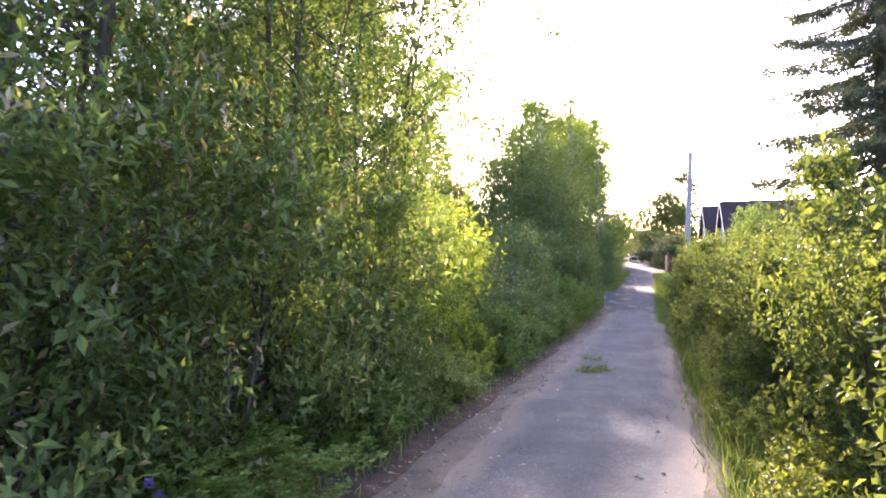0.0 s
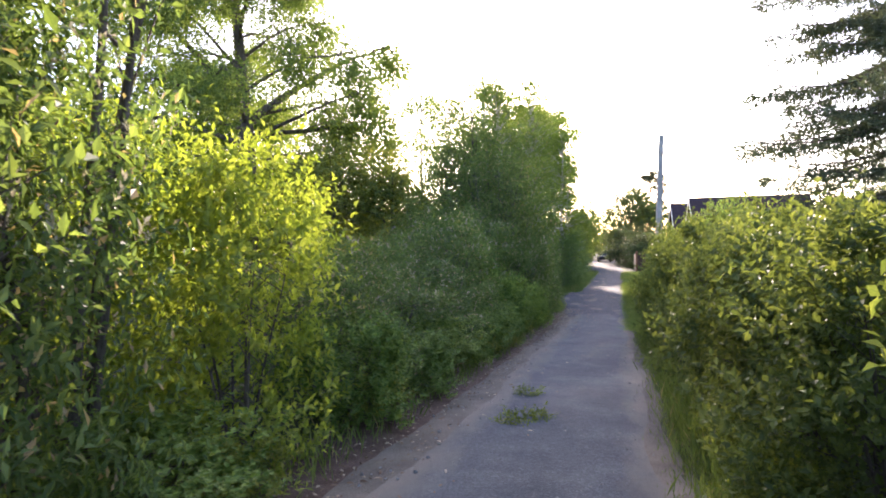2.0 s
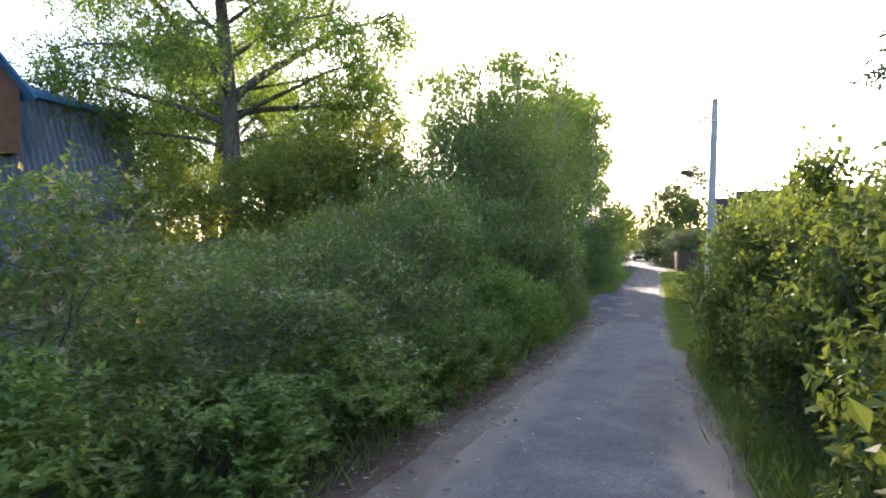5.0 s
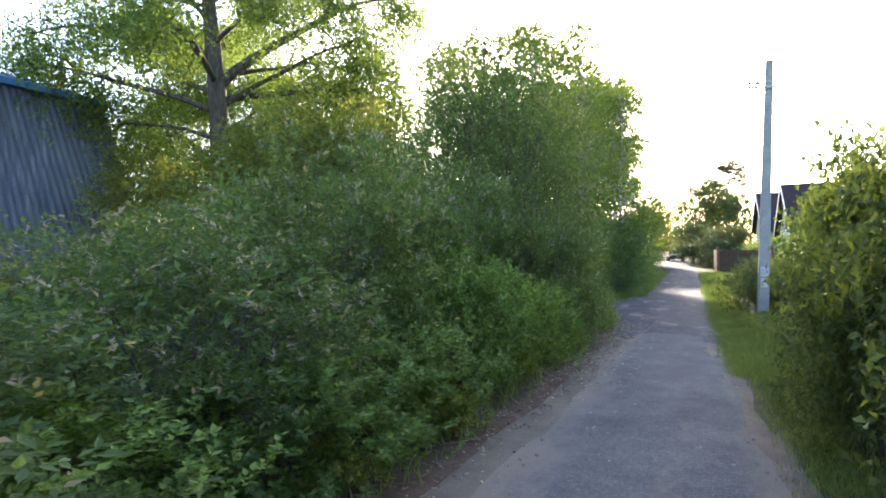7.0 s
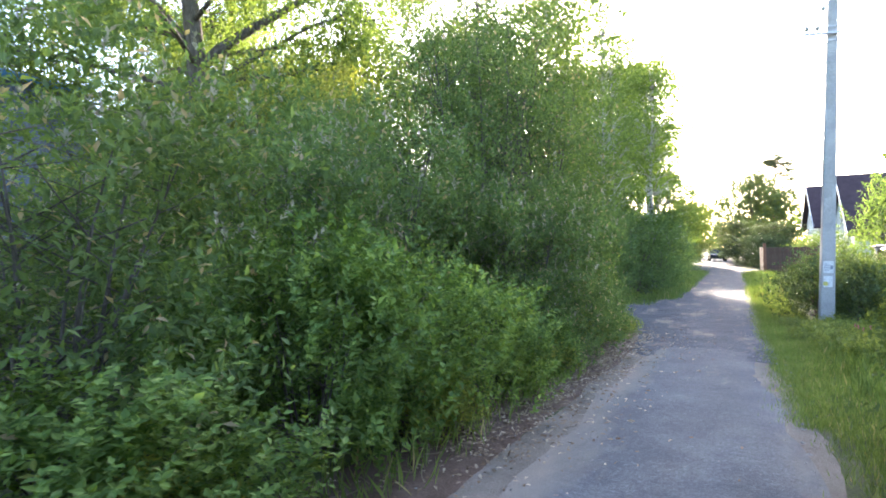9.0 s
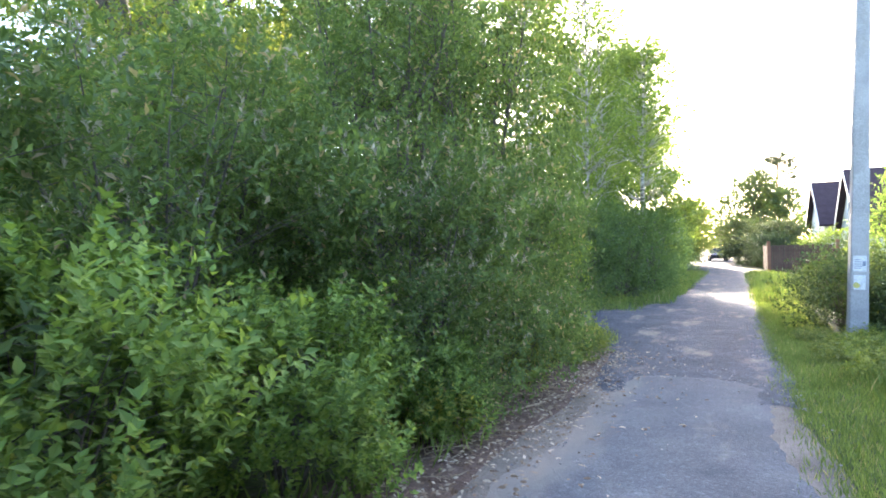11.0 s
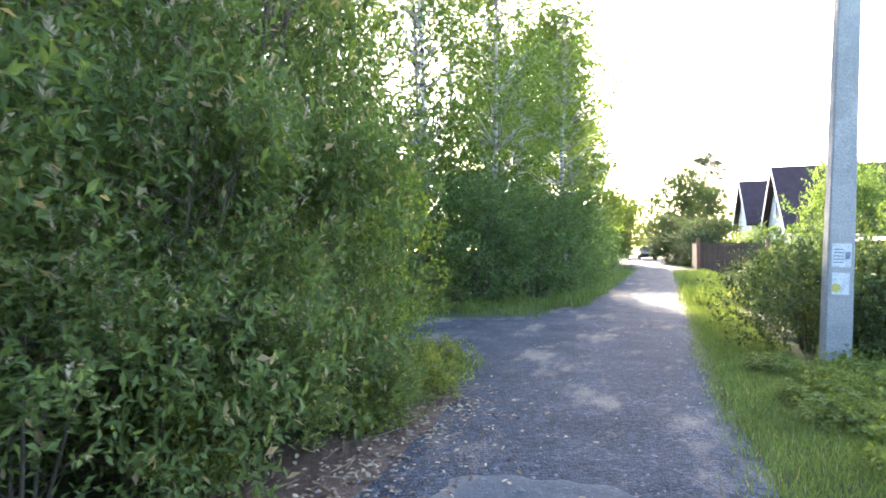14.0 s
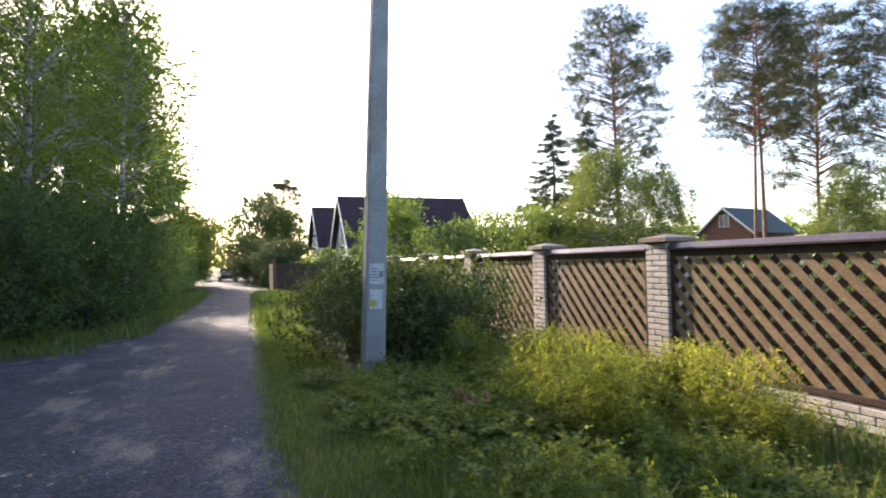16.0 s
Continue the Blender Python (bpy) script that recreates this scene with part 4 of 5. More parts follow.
# ---- grass, weeds and litter ----
def grass(name, label, spots, n, h, seed, mat=M_GRASS):
    rng = np.random.default_rng(seed)
    b = Build()
    w = np.array([s[4] for s in spots], float)
    pick = rng.choice(len(spots), n, p=w / w.sum())
    q = np.array([s[:4] for s in spots], float)[pick]
    x, y = rng.uniform(q[:, 0], q[:, 1]), rng.uniform(q[:, 2], q[:, 3])
    x = x + np.abs(rng.normal(0, 0.10, n)) * rng.choice([-1, 1], n, p=[0.35, 0.65])
    p = np.stack([x, y, ground_z(x, y) - 0.02], 1)
    L = h * rng.uniform(0.4, 1.25, n)
    d = rng.normal(0, 0.35, (n, 3)) * [1, 1, 0] + [0, 0, 1]
    leaves(b, p, d, rng.normal(0, 1, (n, 3)), L, 0.004 + L * 0.028)
    return thing(name, label, "grass", kind="stuff", mesh=b.mesh(name, mat))


grass("verge_grass", "short green grass on the lane's verge", [(1.62, 2.6, 3.5, 22.0, 18), (1.98, 2.4, -17, -3, 4), (1.92, 2.35, -3, 3.5, 3), (2.4, 3.4, 6, 12, 4)], 70000, 0.085, 1)
grass("tall_grass", "long loose grass under the bushes", [(2.4, 4.2, 5, 9.0, 3), (4.4, 6.5, 6.5, 15, 6), (-1.3, -0.85, 8.8, 11.5, 0.5), (-3.4, -1.2, 16.1, 19.5, 1.6), (-1.3, -0.72, -17, 5, 3), (2.06, 2.6, -15, -3, 4)], 17000, 0.24, 2)
grass("sunny_grass", "sunlit long grass along the far verge", [(1.6, 3.4, 20, 38, 10), (-1.6, -0.6, 22, 40, 3), (-1.3, -0.7, 18.5, 23, 1)], 12000, 0.34, 3)


def litter():
    rng = np.random.default_rng(12)
    b = Build()
    n = 5200
    y = np.where(rng.uniform(size=n) < 0.5, rng.uniform(1.5, 10, n), rng.uniform(-17, 11, n))
    far = rng.uniform(size=n) < 0.13
    x = -0.62 + np.abs(rng.normal(0, 0.25, n)) * rng.choice([-1, 1], n, p=[0.5, 0.5])
    x = np.where(far, np.abs(rng.normal(-0.1, 0.5, n)) - 0.4, x)
    p = np.stack([x, y, ground_z(x, y) + np.where(x > -0.1, 0.038, 0.02)], 1)
    leaves(b, p, rng.normal(0, 1, (n, 3)) * [1, 1, 0.15], rng.normal(0, 0.3, (n, 3)) + [0, 0, 1], rng.uniform(0.03, 0.07, n), rng.uniform(0.014, 0.028, n), True)
    return b


thing("leaf_litter", "dry brown fallen leaves along the lane's edge", "litter", kind="stuff", mesh=litter().mesh("leaf_litter", M_LITTER))


def twigs():
    rng = np.random.default_rng(14)
    b = Build()
    for _ in range(220):
        y = rng.uniform(-6, 10.5)
        x = rng.normal(-0.78, 0.14)
        a, L = rng.uniform(0, np.pi), rng.uniform(0.08, 0.4)
        z = ground_z(x, y) + 0.03
        d = np.array([np.cos(a), np.sin(a), rng.uniform(-0.05, 0.12)]) * L
        p0 = np.array([x, y, z])
        b.tube([p0, p0 + d * 0.5 + rng.normal(0, 0.012, 3), p0 + d], [0.004, 0.0035, 0.002], 4)
    return b


thing("fallen_twigs", "dry broken twigs along the lane's edge", "twigs", kind="stuff", mesh=twigs().mesh("fallen_twigs", M_TWIG))
thing("dry_stalk", "long dry bent stalk leaning out of the thicket", "stalk", mesh=Build().tube([[-0.95, 6.0, 0.95], [-1.0, 5.7, 0.6], [-1.05, 5.4, 0.32], [-1.05, 5.2, 0.2], [-0.75, 5.6, 0.19], [-0.55, 6.3, 0.15]], [0.005, 0.006, 0.007, 0.007, 0.006, 0.004], 5).mesh("dry_stalk", M_TWIG, True))


def pebbles():
    rng = np.random.default_rng(13)
    b = Build()
    n = 3000
    y = np.where(rng.uniform(size=n) < 0.62, rng.uniform(7, 17, n), rng.uniform(-17, 8, n))
    x = rng.uniform(-0.62, 1.66, n)
    edge = (y < 8) & (rng.uniform(size=n) < 0.75)
    x = np.where(edge, np.where(rng.uniform(size=n) < 0.7, rng.normal(-0.22, 0.2, n), rng.normal(1.6, 0.12, n)), x)
    s = rng.gamma(2.0, 0.0042, n).clip(0.004, 0.024)
    p = np.stack([x, y, ground_z(x, y) + np.where((y < 8.3) & (x > -0.2), 0.03, 0.01)], 1)
    o = np.array([[1, 0, 0], [0, 1, 0], [-1, 0, 0], [0, -1, 0], [0, 0, 0.7], [0, 0, -0.5]])
    v = p[:, None] + o[None] * s[:, None, None] * rng.uniform(0.6, 1.4, (n, 6, 1))
    f = np.array([[0, 1, 4], [1, 2, 4], [2, 3, 4], [3, 0, 4], [1, 0, 5], [2, 1, 5], [3, 2, 5], [0, 3, 5]])
    return b.add(v, (np.arange(n)[:, None, None] * 6 + f[None]).reshape(-1, 3))


thing("loose_stones", "small grey stones scattered over the road", "stones", kind="stuff", mesh=pebbles().mesh("loose_stones", M_STONE))

weed = woody("meadow_weed", "leafy green weed clump beside the fence", "weeds", "weeds beside the fence", 101, 0.62, 0.30, clusters=26, per_cluster=5, size=0.24, per=9, up=1.4, spires=0.35, leaf=0.062, width=0.022, sigma=0.07, mat=M_SUNLIT_WEED, bark=M_WEED,
             stems=7, trunk=0.006)
nettle = woody("broadleaf_weed", "broad-leaved green weed clump on the verge", "weeds", "weeds on the verge", 103, 0.5, 0.36, clusters=22, per_cluster=5, size=0.17, per=8, leaf=0.07, width=0.038, sigma=0.08, mat=M_WEED, bark=M_WEED,
               stems=6, trunk=0.006)
wr = np.random.default_rng(5)
spots = [(x, y, wr.uniform(0, 360), wr.uniform(0.75, 1.15), wr.uniform(0.45, 0.95) * (0.55 if y < 9.3 else 1.0)) for x, y in zip(wr.uniform(3.9, 6.0, 66), wr.uniform(7.0, 14.0, 66))]
place(weed, [(5.2, 10.6, 0, 1.0, 0.9)] + spots + [(x, y, wr.uniform(0, 360), wr.uniform(0.7, 1.1), wr.uniform(0.6, 1.0)) for x, y in zip(wr.uniform(-1.15, -0.85, 12), wr.uniform(-16, 10, 12))])
place(nettle, [(3.4, 10.9, 0, 0.72, 0.62)] + [(x, y, wr.uniform(0, 360), wr.uniform(0.6, 1.25), wr.uniform(0.6, 1.3) * (0.7 if x < 3.6 else 1.0)) for x, y in zip(wr.uniform(2.6, 4.2, 74), wr.uniform(7.6, 13.0, 74))]
      + [(x, y, wr.uniform(0, 360), wr.uniform(0.7, 1.1), wr.uniform(0.45, 0.85)) for x, y in zip(wr.uniform(2.25, 3.6, 30), wr.uniform(9.6, 12.4, 30))]
      + [(x, y, wr.uniform(0, 360), wr.uniform(0.8, 1.2), wr.uniform(0.8, 1.2)) for x, y in zip(wr.uniform(2.35, 2.85, 20), wr.uniform(-14, -7, 20))]
      + [(x, y, wr.uniform(0, 360), wr.uniform(0.8, 1.2), wr.uniform(0.6, 0.9)) for x, y in ((-0.95, 8.9), (-1.1, 9.5), (-1.0, 10.1), (-1.25, 10.6), (-1.2, 11.2), (-1.45, 11.5), (-1.7, 11.7), (-4.4, 16.0), (-3.5, 16.4), (-2.8, 17.2), (-2.1, 18.2), (-1.7, 19.3), (-1.4, 20.6))])
fireweed = woody("tall_weed", "upright narrow-leaved weed with pale green tops", "weeds", "tall weeds beside the fence", 107, 0.66, 0.16, clusters=16, per_cluster=4, size=0.2, per=9, up=2.2, spires=0.4, leaf=0.07, width=0.017, sigma=0.045,
                 mat=M_SUNLIT_WEED, bark=M_WEED, stems=5, trunk=0.005)
place(fireweed, [(5.6, 10.2, 0, 1.0, 1.0)] + [(x, y, wr.uniform(0, 360), wr.uniform(0.8, 1.2), wr.uniform(0.6, 1.15)) for x, y in zip(wr.uniform(3.8, 5.7, 54), wr.uniform(8.6, 12.6, 54))])
tuft = woody("road_weed", "small weed tuft growing in the road", "weeds", "weeds in the road", 105, 0.10, 0.18, clusters=14, per_cluster=5, size=0.08, per=6, leaf=0.04, width=0.016, sigma=0.05, mat=M_WEED, bark=M_WEED, stems=4, trunk=0.003)
place(tuft, [(0.5, -7.0, 0, 1.1, 1.0), (0.38, -5.55, 80, 0.8, 1.0), (0.62, -6.85, 160, 0.8, 1.0)])

def flower(name, label, mat, h, heads, seed):
    rng = np.random.default_rng(seed)
    root = thing(name, label, "flower", "flowers on the verge")
    for k in range(heads):
        x, y = rng.normal(0, 0.07, 2)
        top = np.array([x * 1.6, y * 1.6, h * rng.uniform(0.8, 1.1)])
        part("stalk", Build().tube([[x * 0.4, y * 0.4, 0], [x, y, h * 0.5], top], [0.004, 0.003, 0.002], 4).mesh("stalk", M_WEED), root)
        b = Build()
        n = 26
        a = rng.uniform(0, 2 * np.pi, n)
        q = np.stack([np.cos(a), np.sin(a), rng.uniform(-0.2, 0.8, n)], 1)
        leaves(b, np.repeat(top[None], n, 0) - np.array([0, 0, 1.0]) * rng.uniform(0, 0.06, n)[:, None], q, np.array([[0, 0, 1.0]]) + 0 * q, 0.035, 0.022)
        part("blossom", b.mesh("blossom", mat), root)
    return root


pink = flower("pink_flower", "small pink blossoms among the weeds", M_PINK, 0.42, 4, 3)
place(pink, [(3.05, 9.7, 0, 0.6, 0.95)])
violet = flower("violet_flower", "violet flower spikes beside the pole", M_VIOLET, 0.6, 3, 4)
place(violet, [(4.0, 12.2, 0, 1.0, 1.0), (-1.1, -14.4, 60, 0.9, 0.8), (-1.2, -13.6, 160, 0.8, 0.7)])
# bushes round the pole
pole_bush = woody("roadside_bush", "dark green bush round the concrete pole", "bush", "bushes round the pole", 111, 1.5, 0.95, clusters=95, per_cluster=11, size=0.26, per=7, leaf=0.07, width=0.045, sigma=0.15, mat=M_ROADSIDE,
                  stems=8, trunk=0.014)
place(pole_bush, [(3.0, 14.3, 0, 0.9, 1.04), (3.5, 16.2, 90, 0.9, 0.95), (4.4, 13.6, 180, 0.95, 1.05), (3.9, 15.0, 270, 0.95, 1.0), (4.9, 15.6, 30, 0.85, 0.8), (3.4, 19.0, 120, 1.0, 0.8), (4.6, 17.6, 220, 1.1, 0.95), (4.2, 21.5, 320, 1.1, 0.9), (3.6, 13.5, 200, 0.7, 0.8),
                  (8.1, 7.6, 10, 1.0, 1.0), (8.3, 9.4, 100, 1.1, 1.05), (8.1, 11.2, 190, 1.0, 1.0), (8.2, 13.0, 280, 1.1, 1.05), (8.0, 14.9, 50, 1.0, 1.0), (7.9, 17.0, 140, 1.1, 1.0), (7.7, 19.4, 230, 1.1, 1.0)])


# ---- concrete pole ----
POLE, LEAN = (2.90, 12.58), 0.040


def pole_thing():
    root = thing("utility_pole", "square concrete utility pole leaning slightly, with pasted notices", "pole", m=pose(POLE[0], POLE[1], 0, 0, math.degrees(math.atan(LEAN)), 8))
    b = Build()
    prof = [(-0.125, -0.09), (0.125, -0.09), (0.14, -0.07), (0.14, 0.07), (0.125, 0.09), (-0.125, 0.09), (-0.14, 0.07), (-0.14, -0.07)]
    zs = [(-0.4, 1.0), (0.0, 1.0), (1.5, 0.94), (3.0, 0.86), (5.0, 0.75), (7.05, 0.62)]
    v = [[x * s, y * s, z] for z, s in zs for x, y in prof]
    f = [[k * 8 + j, k * 8 + (j + 1) % 8, k * 8 + 8 + (j + 1) % 8, k * 8 + 8 + j] for k in range(len(zs) - 1) for j in range(8)]
    b.add(v, f, [list(range(len(zs) * 8 - 8, len(zs) * 8))])
    part("shaft", b.mesh("pole_shaft", M_CONCRETE), root)
    part("crossarm", Build().box(-0.55, -0.15, 6.28, 0.12, -0.10, 6.33, bevel=0.006).mesh("crossarm", M_STEEL), root, None, "steel crossarm")
    part("brace", Build().tube([[-0.42, -0.12, 6.3], [-0.06, -0.12, 6.75]], 0.012, 6).mesh("brace", M_STEEL), root, None, "steel brace")
    ins = Build().tube([[0, 0, 0], [0, 0, 0.05], [0, 0, 0.051], [0, 0, 0.09], [0, 0, 0.091], [0, 0, 0.14]], [0.015, 0.015, 0.04, 0.035, 0.045, 0.02], 10).mesh("insulator", M_CERAMIC, True)
    for x, z in ((-0.5, 6.33), (-0.3, 6.33), (-0.2, 6.75)):
        part("insulator", ins, root, pose(x, -0.125, z))
    for z in (6.15, 6.45):
        part("strap", Build().box(-0.105, -0.075, z, 0.105, 0.075, z + 0.04, bevel=0.004).mesh("strap", M_STEEL), root, None, "steel strap")
    note = part("notice", Build().box(-0.10, -0.0935, 1.16, 0.09, -0.0905, 1.42).mesh("notice", M_PAPER), root, None, "weathered white paper notice")
    for k in range(5):
        part("print_line", Build().box(-0.085, -0.0955, 1.205 + k * 0.036, 0.01 + 0.012 * (k % 2), -0.0940, 1.217 + k * 0.036).mesh("print_line", M_INK), note)
    part("photo", Build().box(0.03, -0.0955, 1.25, 0.08, -0.0940, 1.33).mesh("photo", M_INK), note)
    part("notice", Build().box(-0.09, -0.0935, 0.86, 0.08, -0.0905, 1.10).mesh("notice_low", M_PAPER), root, None, "torn pale paper notice")
    part("sticker", Build().tube([[-0.05, -0.094, 0.93], [-0.05, -0.0965, 0.93]], 0.05, 12).mesh("sticker", M_YELLOWPAPER), root, None, "yellow round sticker")
    return root


pole_thing()


def cable(name, a, b, sag, r=0.008):
    t = np.linspace(0, 1, 14)[:, None]
    p = np.array(a) * (1 - t) + np.array(b) * t
    p[:, 2] -= sag * 4 * (t * (1 - t))[:, 0]
    thing(name, "thin bare aluminium overhead cable slung from the pole", "cable", "overhead cables", mesh=Build().tube(p, r, 5).mesh(name, M_CABLE, True))


cable("overhead_cable", (2.65, 12.45, 6.46), (-1.6, 62.0, 6.2), 0.9, 0.011)
cable("overhead_cable", (2.85, 12.45, 6.46), (-1.3, 62.0, 6.2), 1.0, 0.011)
cable("overhead_cable", (2.65, 12.45, 6.46), (5.5, -40.0, 9.5), 0.7, 0.010)


# ---- brick and lattice fence ----
PILLARS = [(6.90, 8.66), (6.69, 11.74), (6.49, 14.65), (6.27, 17.60), (6.06, 20.55), (5.86, 23.5)]
FENCE_TURN = 4.0
BASE, TOP = -0.20, 1.62
brick_mesh = Build().box(-0.125, -0.06, 0, 0.125, 0.06, 0.065, bevel=0.006).mesh("brick", M_BRICK)


def pillar(x, y):
    root = thing("fence_pillar", "white brick fence pillar with a brown metal cap", "pillar", "brick pillars of the fence", m=pose(x, y, BASE, 0, 0, FENCE_TURN))
    part("core", Build().box(-0.18, -0.18, -0.3, 0.18, 0.18, TOP - BASE).mesh("core", M_MORTAR), root, None, "dark recessed mortar")
    part("cap", Build().add([[-0.25, -0.25, 0], [0.25, -0.25, 0], [0.25, 0.25, 0], [-0.25, 0.25, 0], [-0.25, -0.25, 0.05], [0.25, -0.25, 0.05], [0.25, 0.25, 0.05], [-0.25, 0.25, 0.05], [0, 0, 0.11]],
         [[3, 2, 1, 0], [0, 1, 5, 4], [1, 2, 6, 5], [2, 3, 7, 6], [3, 0, 4, 7]], [[4, 5, 8], [5, 6, 8], [6, 7, 8], [7, 4, 8]]).mesh("cap", M_CAPMETAL), root, pose(0, 0, TOP - BASE), "brown sheet-metal cap")
    ring = [(-0.065, -0.13, 0), (0.13, -0.065, 90), (0.065, 0.13, 0), (-0.13, 0.065, 90)]
    flip = [(0.065, -0.13, 0), (0.13, 0.065, 90), (-0.065, 0.13, 0), (-0.13, -0.065, 90)]
    rows = int((TOP - BASE) / 0.075)
    for k in range(rows):
        for px, py, a in (ring if k % 2 else flip):
            m = pose(px, py, k * 0.0752 + 0.003, 0, 0, a + random.uniform(-0.6, 0.6))
            part("brick", brick_mesh, root, m)
    return root


def clipped(c, slope, w, h):
    """The ends of the line z = slope * y + c inside the rectangle 0..w, 0..h."""
    ends = []
    for y in (0, w):
        z = slope * y + c
        if 0 <= z <= h:
            ends.append((y, z))
    for z in (0, h):
        y = (z - c) / slope
        if 0 < y < w:
            ends.append((y, z))
    return sorted(ends)[:1] + sorted(ends)[-1:] if len(ends) > 1 else []


def panel(a, b):
    a, b = Vector((*a, 0)), Vector((*b, 0))
    w = (b - a).length - 0.40
    way = (b - a).normalized()
    turn = math.degrees(math.atan2(way.y, way.x))
    h = 1.47
    o = a + way * 0.20
    root = thing("lattice_panel", "tan diagonal lattice panel in a dark brown frame", "fence panel", "lattice panels of the fence", m=pose(o.x, o.y, BASE + 0.24, 0, 0, turn) @ pose(0, 0.125, 0))
    for x0, z0, x1, z1 in ((0, 0.0, w, 0.07), (0, h - 0.09, w, h), (0, 0.07, 0.07, h - 0.09), (w - 0.07, 0.07, w, h - 0.09)):
        part("frame_rail", Build().box(x0, -0.03, z0, x1, 0.022, z1, bevel=0.004).mesh("frame_rail", M_BROWN_AND_SHADE), root, None, "dark brown rail")
    part("top_sheet", Build().add([[0, 0.075, 0.0], [w, 0.075, 0.0], [w, -0.075, 0.0], [0, -0.075, 0.0], [0, 0.075, 0.02], [w, 0.075, 0.02], [w, -0.075, 0.02], [0, -0.075, 0.02], [0, 0, 0.085], [w, 0, 0.085]],
         [[0, 1, 2, 3], [4, 8, 9, 5], [8, 7, 6, 9], [0, 4, 5, 1], [3, 2, 6, 7]], [[4, 7, 8], [5, 9, 6]], [[0, 3, 7, 4], [1, 5, 6, 2]]).mesh("top_sheet", M_RAILMETAL), root, pose(0, 0, h + 0.002), "dull folded metal coping")
    step = 0.232
    for layer, slope in ((1, 1.0), (-1, -1.0)):
        y0 = 0.012 * layer
        k = -int(w / step) - 2
        while k * step < h + w:
            ends = clipped(k * step, slope, w, h)
            k += 1
            if len(ends) < 2 or math.hypot(ends[1][0] - ends[0][0], ends[1][1] - ends[0][1]) < 0.12:
                continue
            (xa, za), (xb, zb) = ends
            L = math.hypot(xb - xa, zb - za)
            m = pose((xa + xb) / 2, y0, (za + zb) / 2) @ pose(0, 0, 0, 0, -math.degrees(math.atan2(zb - za, xb - xa)), 0)
            # Rear slats get the dark brown, so their shade is in the colour.
            part("slat", Build().box(-L / 2, -0.0055, -0.046, L / 2, 0.0055, 0.046).mesh("slat", M_SLAT if layer == 1 else M_BROWN_AND_SHADE), root, m)
    return root


def plinth(a, b):
    a, b = Vector((*a, 0)), Vector((*b, 0))
    w = (b - a).length - 0.40
    way = (b - a).normalized()
    turn = math.degrees(math.atan2(way.y, way.x))
    o = a + way * 0.20
    root = thing("fence_plinth", "low white brick plinth under the lattice", "plinth", "plinths of the fence", m=pose(o.x, o.y, BASE, 0, 0, turn) @ pose(0, 0.115, 0))
    part("core", Build().box(0.0, -0.05, -0.3, w, 0.05, 0.228).mesh("core", M_MORTAR), root, None, "dark recessed mortar")
    n = int(w / 0.26)
    for k in range(3):
        for i in range(n + 1):
            x = (i + (0.5 if k % 2 else 0.0)) * 0.26
            if 0.125 <= x <= w - 0.125:
                part("brick", brick_mesh, root, pose(x, 0, k * 0.0752 + 0.003, 0, 0, random.uniform(-0.4, 0.4)))
    return root


for q in PILLARS:
    pillar(*q)
for q, r in zip(PILLARS, PILLARS[1:]):
    panel(q, r)
    plinth(q, r)
panel((7.10, 5.76), PILLARS[0])
plinth((7.10, 5.76), PILLARS[0])


# ---- brown gate and fence further on ----
def board_fence():
    root = thing("gate_fence", "dark red-brown board fence and gate", "fence", m=pose(2.75, 39.6, 0, 0, 0, 0))
    board = Build().box(-0.055, -0.012, 0.08, 0.055, 0.012, 1.62, bevel=0.003).mesh("board", M_BROWN_AND_SHADE)
    for k in range(26):
        part("board", board, root, pose(0.12 + k * 0.122, 0.0, 0.02 * (k % 3)))
    for z in (0.4, 1.3):
        part("rail", Build().box(0, 0.02, z, 3.3, 0.06, z + 0.08).mesh("rail", M_BROWN_AND_SHADE), root)
    for x in (0.0, 3.35):
        part("post", Build().box(x - 0.09, -0.09, -0.3, x + 0.09, 0.09, 1.9, bevel=0.01).mesh("post", M_LOG), root, None, "pale brown gate post")
    return root


board_fence()
gate_side = thing("side_fence", "dark brown board fence along the garden", "fence", m=pose(2.75, 39.7, 0, 0, 0, 92))
sb = Build().box(-0.055, -0.012, 0.08, 0.055, 0.012, 1.62, bevel=0.003).mesh("board", M_BROWN_AND_SHADE)
for k in range(30):
    part("board", sb, gate_side, pose(0.25 + k * 0.13, 0, 0.015 * (k % 2)))


